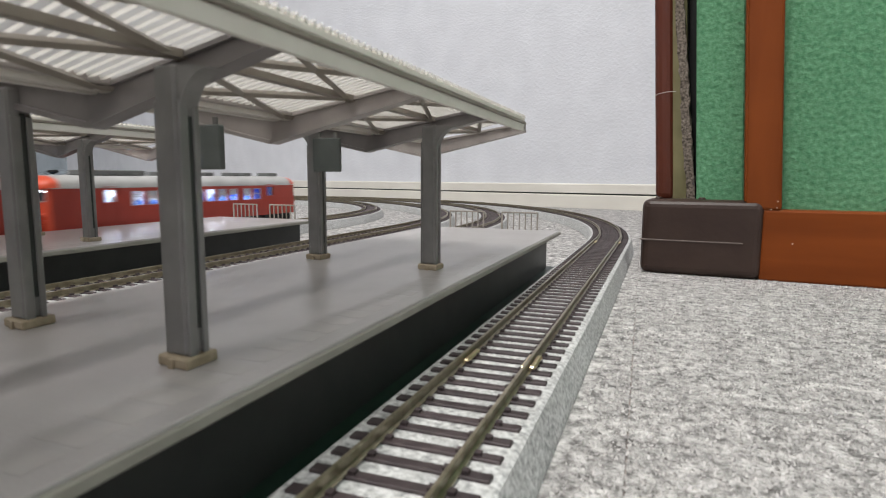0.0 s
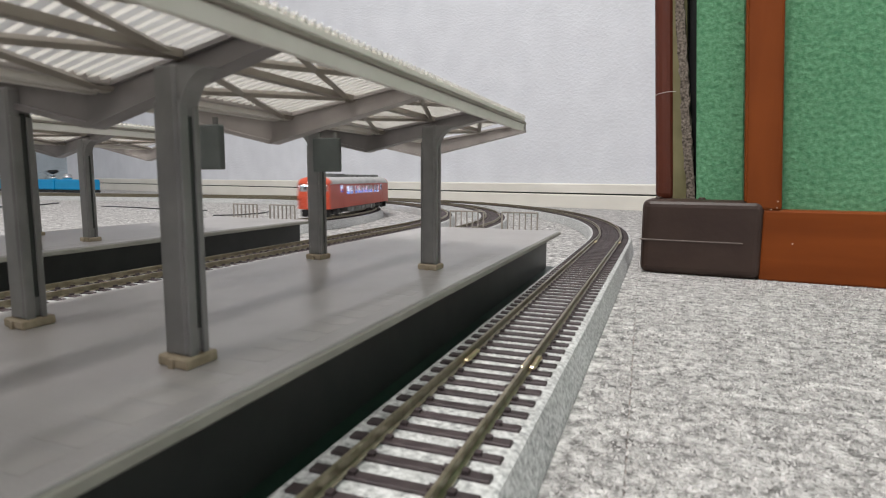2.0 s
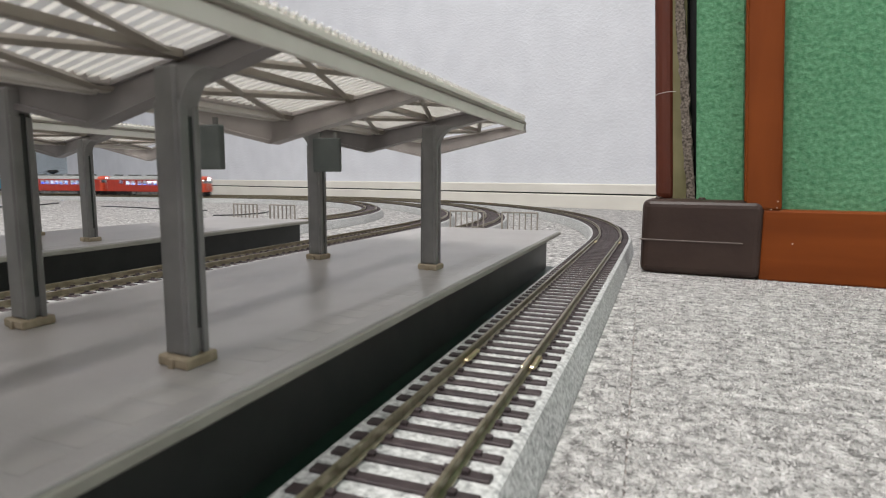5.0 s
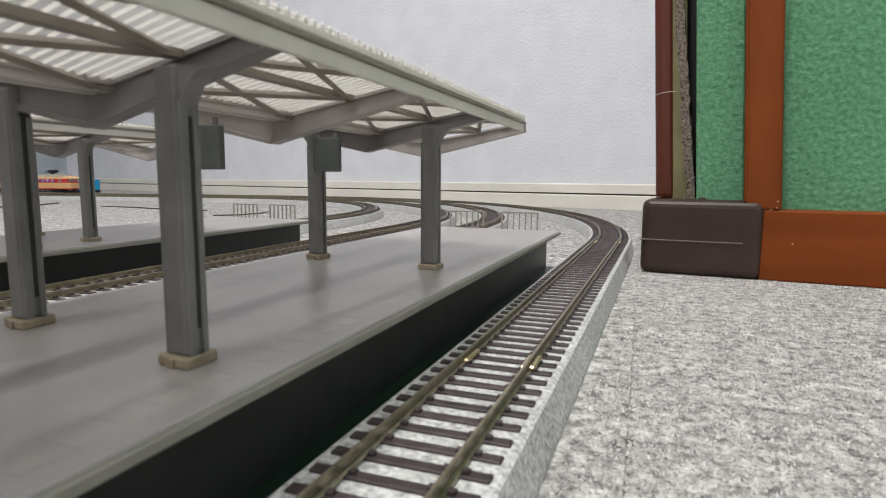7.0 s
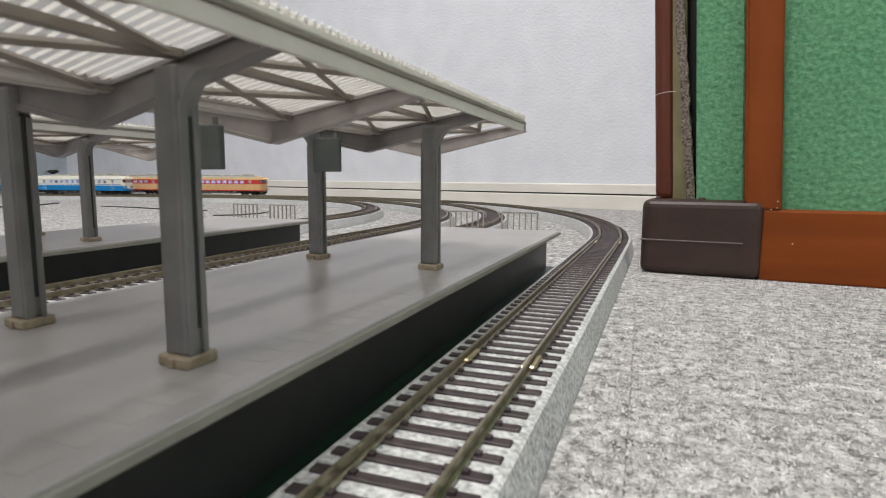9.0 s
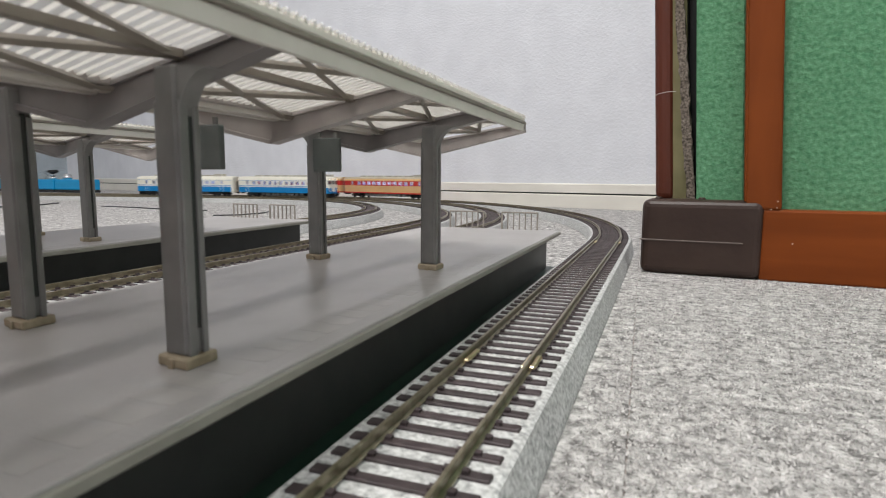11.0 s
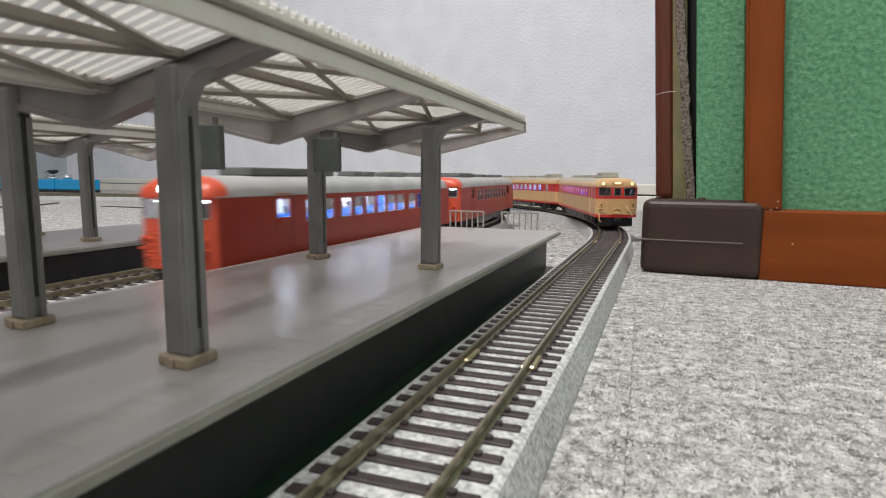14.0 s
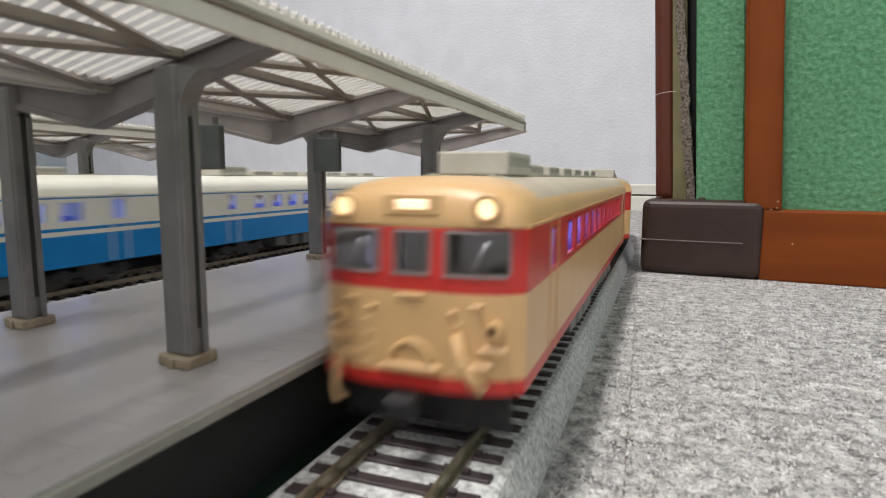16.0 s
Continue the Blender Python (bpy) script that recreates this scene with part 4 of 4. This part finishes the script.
            polyline_tube(bm, [(0.0145 * sgn, sgn * (Y - 0.002), 0.0130), (0.0147 * sgn, sgn * (Y - 0.0012), 0.0080), (0.0140 * sgn, sgn * (Y - 0.0008), 0.0060), (0.0128 * sgn, sgn * (Y - 0.0008), 0.0063)], 0.0006, 6)
            part("step", bm, CREAM, thing, "bent cream step")
            for x in (-0.0105, 0.0105):
                bm = bmesh.new()
                p = nose(x, 0.0300, sgn) + Vector((0, sgn * 0.0004, 0))
                add_tube(bm, p, p + Vector((-sgn * 0.0020, -sgn * 0.0003, 0.0040)), 0.00025, n=5)
                part("wiper", bm, METAL_RIM, thing)
        # black plate added to give the deep shade beneath the cab front
        part("underside_shade_plate", box(-0.0115, 0.0115, min(sgn * (Y - 0.009), sgn * (Y - 0.0102)), max(sgn * (Y - 0.009), sgn * (Y - 0.0102)), 0.0012, 0.0098, 0.0003), BLACK, thing, "black plate added for the dark shade under the cab")
        for x in (-1, 1):
            part("snow_plough", box(x * 0.009 - 0.006, x * 0.009 + 0.006, min(sgn * (Y - 0.006), sgn * (Y - 0.0075)), max(sgn * (Y - 0.006), sgn * (Y - 0.0075)), 0.0016, 0.0090, 0.0003), BLACK, thing)
    for sgn in (-1, 1):
        y0, y1 = sorted((sgn * (LENGTH / 2 - 0.004), sgn * (LENGTH / 2 + 0.0050)))
        bm = bmesh.new()
        add_box(bm, -0.0011, 0.0011, y0, y1, 0.0068, 0.0090, 0.0003)
        yc = sgn * (LENGTH / 2 + 0.0035)
        add_box(bm, -0.0026, 0.0026, yc - 0.0014, yc + 0.0014, 0.0060, 0.0098, 0.0005)
        part("coupler", bm, BLACK, thing, "black knuckle coupler")
    # running gear
    for yb in (-0.085, 0.085):
        bm = bmesh.new()
        for x in (-0.0125, 0.0125):
            add_box(bm, x - 0.0012, x + 0.0012, yb - 0.0175, yb + 0.0175, 0.0046, 0.0072, 0.0004)
            add_box(bm, x - 0.0018, x + 0.0018, yb - 0.0050, yb + 0.0050, 0.0030, 0.0095, 0.0004)
            for dy in (-0.0125, 0.0125):
                add_box(bm, x - 0.0018, x + 0.0018, yb + dy - 0.0024, yb + dy + 0.0024, 0.0035, 0.0085, 0.0004)
        add_box(bm, -0.0125, 0.0125, yb - 0.004, yb + 0.004, 0.0050, 0.0106)
        bogie = part("bogie", bm, BLACK, thing, "black four-wheel bogie")
        for dy in (-0.0130, 0.0130):
            for x in (-0.0082, 0.0082):
                part("wheel", tube((x - 0.0013, yb + dy, 0.0053), (x + 0.0013, yb + dy, 0.0053), 0.0053, n=20), WHEEL, bogie, "dark metal wheel")
    part("underframe", box(-0.0150, 0.0150, -ends + 0.002, ends - 0.002, 0.0092, 0.0108), BLACK, thing)
    rnd = random.Random(7)
    y = -0.058
    while y < 0.05:
        w = rnd.uniform(0.007, 0.019)
        for sx in (-1, 1):
            h = rnd.uniform(0.0030, 0.0046)
            xa, xb = sorted((sx * 0.0060, sx * 0.0162))
            part("underfloor_box", box(xa, xb, y, y + w, h, 0.0093, 0.0004), S.get("under", DARK_GREY), thing, "grey equipment box")
        y += w + rnd.uniform(0.002, 0.005)
    # roof equipment
    for yv, lv, wv, hv in S["vents"]:
        bm = bmesh.new()
        z = CROWN - 0.0006
        add_box(bm, -wv / 2, wv / 2, yv - lv / 2, yv + lv / 2, z + 0.0007, z + hv, 0.0005, 0, 2)
        add_box(bm, -wv / 2 + 0.001, wv / 2 - 0.001, yv - lv / 2 + 0.001, yv + lv / 2 - 0.001, z - 0.001, z + 0.0008)
        vent = part("roof_unit", bm, S["vent"], thing, "grey roof unit")
        bm = bmesh.new()
        k = max(2, int(lv / 0.004))
        for i in range(k):
            yy = yv - lv / 2 + lv * (i + 0.5) / k
            add_box(bm, -wv / 2 - 0.0001, wv / 2 + 0.0001, yy - 0.0006, yy + 0.0006, z + hv * 0.45, z + hv * 0.8)
        tagged(part("louvre", bm, DARK_GREY, vent), kind="stuff")
    if S.get("walk"):
        for x in (-0.006, 0.006):
            part("roof_walkway", box(x - 0.0008, x + 0.0008, -0.1, 0.1, CROWN - 0.0012, CROWN + 0.0004), S["vent"], thing)
    return thing


def ring_mesh(c, r0, r1, depth, sgn):
    bm = bmesh.new()
    n = 18
    loops = []
    for r, y in ((r1, -depth), (r1, depth), (r0, depth), (r0, -depth)):
        loops.append([bm.verts.new((c[0] + r * math.cos(math.tau * k / n), c[1] + sgn * y, c[2] + r * math.sin(math.tau * k / n))) for k in range(n)])
    for i in range(4):
        for k in range(n):
            bm.faces.new((loops[i][k], loops[i][(k + 1) % n], loops[(i + 1) % 4][(k + 1) % n], loops[(i + 1) % 4][k])).smooth = True
    bmesh.ops.recalc_face_normals(bm, faces=bm.faces)
    return bm


TAIL_ON = glow("lit_tail_lamp", (1.0, 0.06, 0.03), 6.0)
TAIL_OFF = mat("dark_tail_lamp", (0.05, 0.01, 0.01), 0.2)
WHEEL = mat("dark_wheel", (0.06, 0.055, 0.05), 0.4, 0.7)


def express_pick(u, z):
    return 1 if z < 0.0122 or 0.0258 < z < 0.0358 else 0


def blue_pick(u, z):
    return 1 if z < 0.0215 or 0.0232 < z < 0.0244 or 0.0351 < z < 0.0356 else 0


def blue_end_pick(u, z):
    if z < 0.0215 and (abs(u) > 0.006 or z < 0.0150):
        return 1
    return 0


UNDER_GREY = varied("pale_grey_underfloor", (0.06, 0.062, 0.058), (0.10, 0.103, 0.095), 160, 0.55)
STYLES = {
    "express": dict(mats=[CREAM, CRIMSON], bands=(0.0122, 0.0258, 0.0358), pick=express_pick, pick_end=express_pick, body_label="cream body with a red window band",
                    windows=[(-0.0800 + 0.0150 * i, 0.0106, 0.0272, 0.0346) for i in range(11)], doors=[(-0.0985, 0.0055), (0.0935, 0.0055)], sash=False,
                    roof=TAN_ROOF, cab_roof=0.0166, roof_edge=CREAM, roof_label="tan-grey rounded roof", eave_faces=(0, 1, 12, 13), gutter=CREAM, frame=PALE_RIM, trim=CREAM, trim_low=CREAM,
                    seat=SEAT_BLUE, led=LED_LILAC, vent=BEIGE_UNIT, walk=True,
                    vents=[(0.082, 0.021, 0.0150, 0.0056)] + [(0.055 - 0.026 * i, 0.017, 0.0115, 0.0036) for i in range(6)]),
    "blue": dict(mats=[IVORY, BLUE], bands=(0.0150, 0.0215, 0.0232, 0.0244, 0.0351, 0.0356), pick=blue_pick, pick_plain=lambda u, z: 0, pick_end=blue_end_pick, body_label="ivory body with a sky-blue lower half",
                 windows=[(-0.0800 + 0.0150 * i, 0.0090, 0.0268, 0.0338) for i in range(11)], doors=[(-0.0985, 0.0055), (0.0935, 0.0055)], sash=False,
                 roof=IVORY, cab_roof=0.0166, roof_edge=IVORY, roof_label="ivory rounded roof", eave_faces=(0, 1, 12, 13), gutter=IVORY, frame=VENT_GREY, trim=IVORY, trim_low=IVORY,
                 under=UNDER_GREY, seat=SEAT_BLUE, led=LED_BLUE, vent=BEIGE_UNIT, walk=True,
                 vents=[(0.082, 0.021, 0.0150, 0.0056)] + [(0.055 - 0.026 * i, 0.017, 0.0115, 0.0036) for i in range(6)]),
    "red": dict(mats=[RED_SHADED, RED_LIT], bands=(), pick=lambda u, z: 0, pick_end=lambda u, z: 1, body_label="vermilion body",
                windows=[(-0.0640 + 0.0130 * i + (0.004 if i > 1 else 0) + (0.004 if i > 7 else 0), 0.0090, 0.0243, 0.0334) for i in range(10)], doors=[(-0.0850, 0.0090), (0.0790, 0.0090)], sash=True,
                roof=GREY_ROOF, cab_roof=0.0085, roof_edge=RED_LIT, roof_label="grey rounded roof", eave_faces=(), gutter=GREY_ROOF, frame=VENT_GREY, trim=RED_LIT, trim_low=RED_LIT,
                seat=SEAT_BLUE, led=LED_COOL, vent=DARK_GREY,
                vents=[(-0.066, 0.046, 0.0170, 0.0040)] + [(-0.024 + 0.0235 * i + (0.006 if i % 2 else 0.0), 0.0095, 0.0105, 0.0034) for i in range(5)] + [(0.1035, 0.014, 0.0125, 0.0036)]),
}
STYLES["red"].update(rim=METAL_RIM, door_edge=RED_SHADED)
STYLES["blue"].update(rim=IVORY, door_edge=IVORY)
STYLES["express"].update(rim=CRIMSON, door_edge=CREAM)
PITCH_CAR = 0.2590

express_1 = build_car("express", True, (1,), (1,), "cream and red model railcar leading with lit headlights")
express_2 = build_car("express", True, (-1,), (), "cream and red model railcar coupled behind")
blue_1 = build_car("blue", True, (1,), (1,), "ivory and sky-blue model railcar leading its train")
blue_2 = build_car("blue", True, (-1,), (), "ivory and sky-blue model railcar coupled behind")
red_1 = build_car("red", True, (1, -1), (-1,), "vermilion model railcar with lit windows and a blue curtain", True)
red_2 = build_car("red", True, (1, -1), (-1,), "vermilion model railcar with lit windows and grey roof")
red_3 = build_car("red", False, (1, -1), (-1,), "vermilion model railcar with dark windows and grey roof")
red_4 = copy_thing(red_1, Matrix())


# ---- single sleepers ----
for k, thing, (s0, s1) in (("outer", track_outer, (0.0306, 1.9)), ("second", track_second, (0.1, 1.3)), ("third", track_third, (0.1, 1.6)), ("inner", track_inner, (0.1, 1.6))):
    for i in range(int((s1 - s0) / PITCH_SLEEPER)):
        shared("sleeper", sleeper_mesh, thing, sleeper_at(k, s0 + i * PITCH_SLEEPER))


def glide(table, t):
    """Smooth values between the rows of a table, straight on beyond its ends."""
    n = len(table)
    i = max(0, min(n - 2, sum(1 for a, _ in table if a <= t) - 1))

    def slope(j):
        a, b = max(0, j - 1), min(n - 1, j + 1)
        return (table[b][1] - table[a][1]) / (table[b][0] - table[a][0])

    (t0, s0), (t1, s1) = table[i], table[i + 1]
    h, u = t1 - t0, (t - t0) / (t1 - t0)
    return (2 * u ** 3 - 3 * u * u + 1) * s0 + (u ** 3 - 2 * u * u + u) * h * slope(i) + (3 * u * u - 2 * u ** 3) * s1 + (u ** 3 - u * u) * h * slope(i + 1)


def car_pose(k, s, facing):
    """A car whose middle is s metres along its track; its bogies stay on the rails."""
    a, _ = on_track(k, s - 0.085)
    b, _ = on_track(k, s + 0.085)
    d = (b - a) * facing
    m = (a + b) / 2
    return Matrix.Translation((m.x, m.y, ZR)) @ Matrix.Rotation(math.atan2(d.y, d.x) - radians(90), 4, "Z")


# how far along its loop the leading end of each train is, at seconds
EXPRESS_WAY = [(0.0, 4.28), (7.0, 2.212), (7.6, 2.040), (8.6, 1.776), (9.1, 1.658), (11.4, 1.118), (11.8, 1.018), (12.6, 0.818), (13.0, 0.727), (13.4, 0.642), (14.0, 0.522), (14.5, 0.414), (15.0, 0.308), (15.5, 0.192), (16.0, 0.078)]
BLUE_WAY = [(0.0, 4.43), (8.5, 1.918), (9.0, 1.768), (11.4, 1.118), (11.8, 1.012), (12.7, 0.748), (13.6, 0.520), (14.5, 0.307), (15.2, 0.145), (16.0, -0.050)]
RED_FAR_WAY = [(0.0, 0.488), (0.4, 0.588), (0.8, 0.698), (1.2, 0.808), (1.6, 0.921), (2.0, 1.038), (2.6, 1.215), (3.0, 1.328), (3.3, 1.412), (4.0, 1.612), (4.2, 1.674), (6.4, 2.342), (16.0, 5.26)]
RED_NEAR_WAY = [(0.0, -2.2), (11.4, 0.142), (12.0, 0.266), (13.0, 0.476), (14.0, 0.675), (15.0, 0.870), (16.0, 1.075)]


def motions():
    times = [round(0.1 * i, 1) for i in range(161)]
    half = PITCH_CAR / 2
    for k, way, back, cars in (("outer", EXPRESS_WAY, 1, ((express_1, -1), (express_2, -1))), ("third", BLUE_WAY, 1, ((blue_1, -1), (blue_2, -1))),
                               ("inner", RED_FAR_WAY, -1, ((red_1, 1), (red_2, 1))), ("second", RED_NEAR_WAY, -1, ((red_3, 1), (red_4, 1)))):
        for n, (car, facing) in enumerate(cars):
            walk(car, [(t, car_pose(k, glide(way, t) + back * (half + n * PITCH_CAR), facing)) for t in times])


motions()
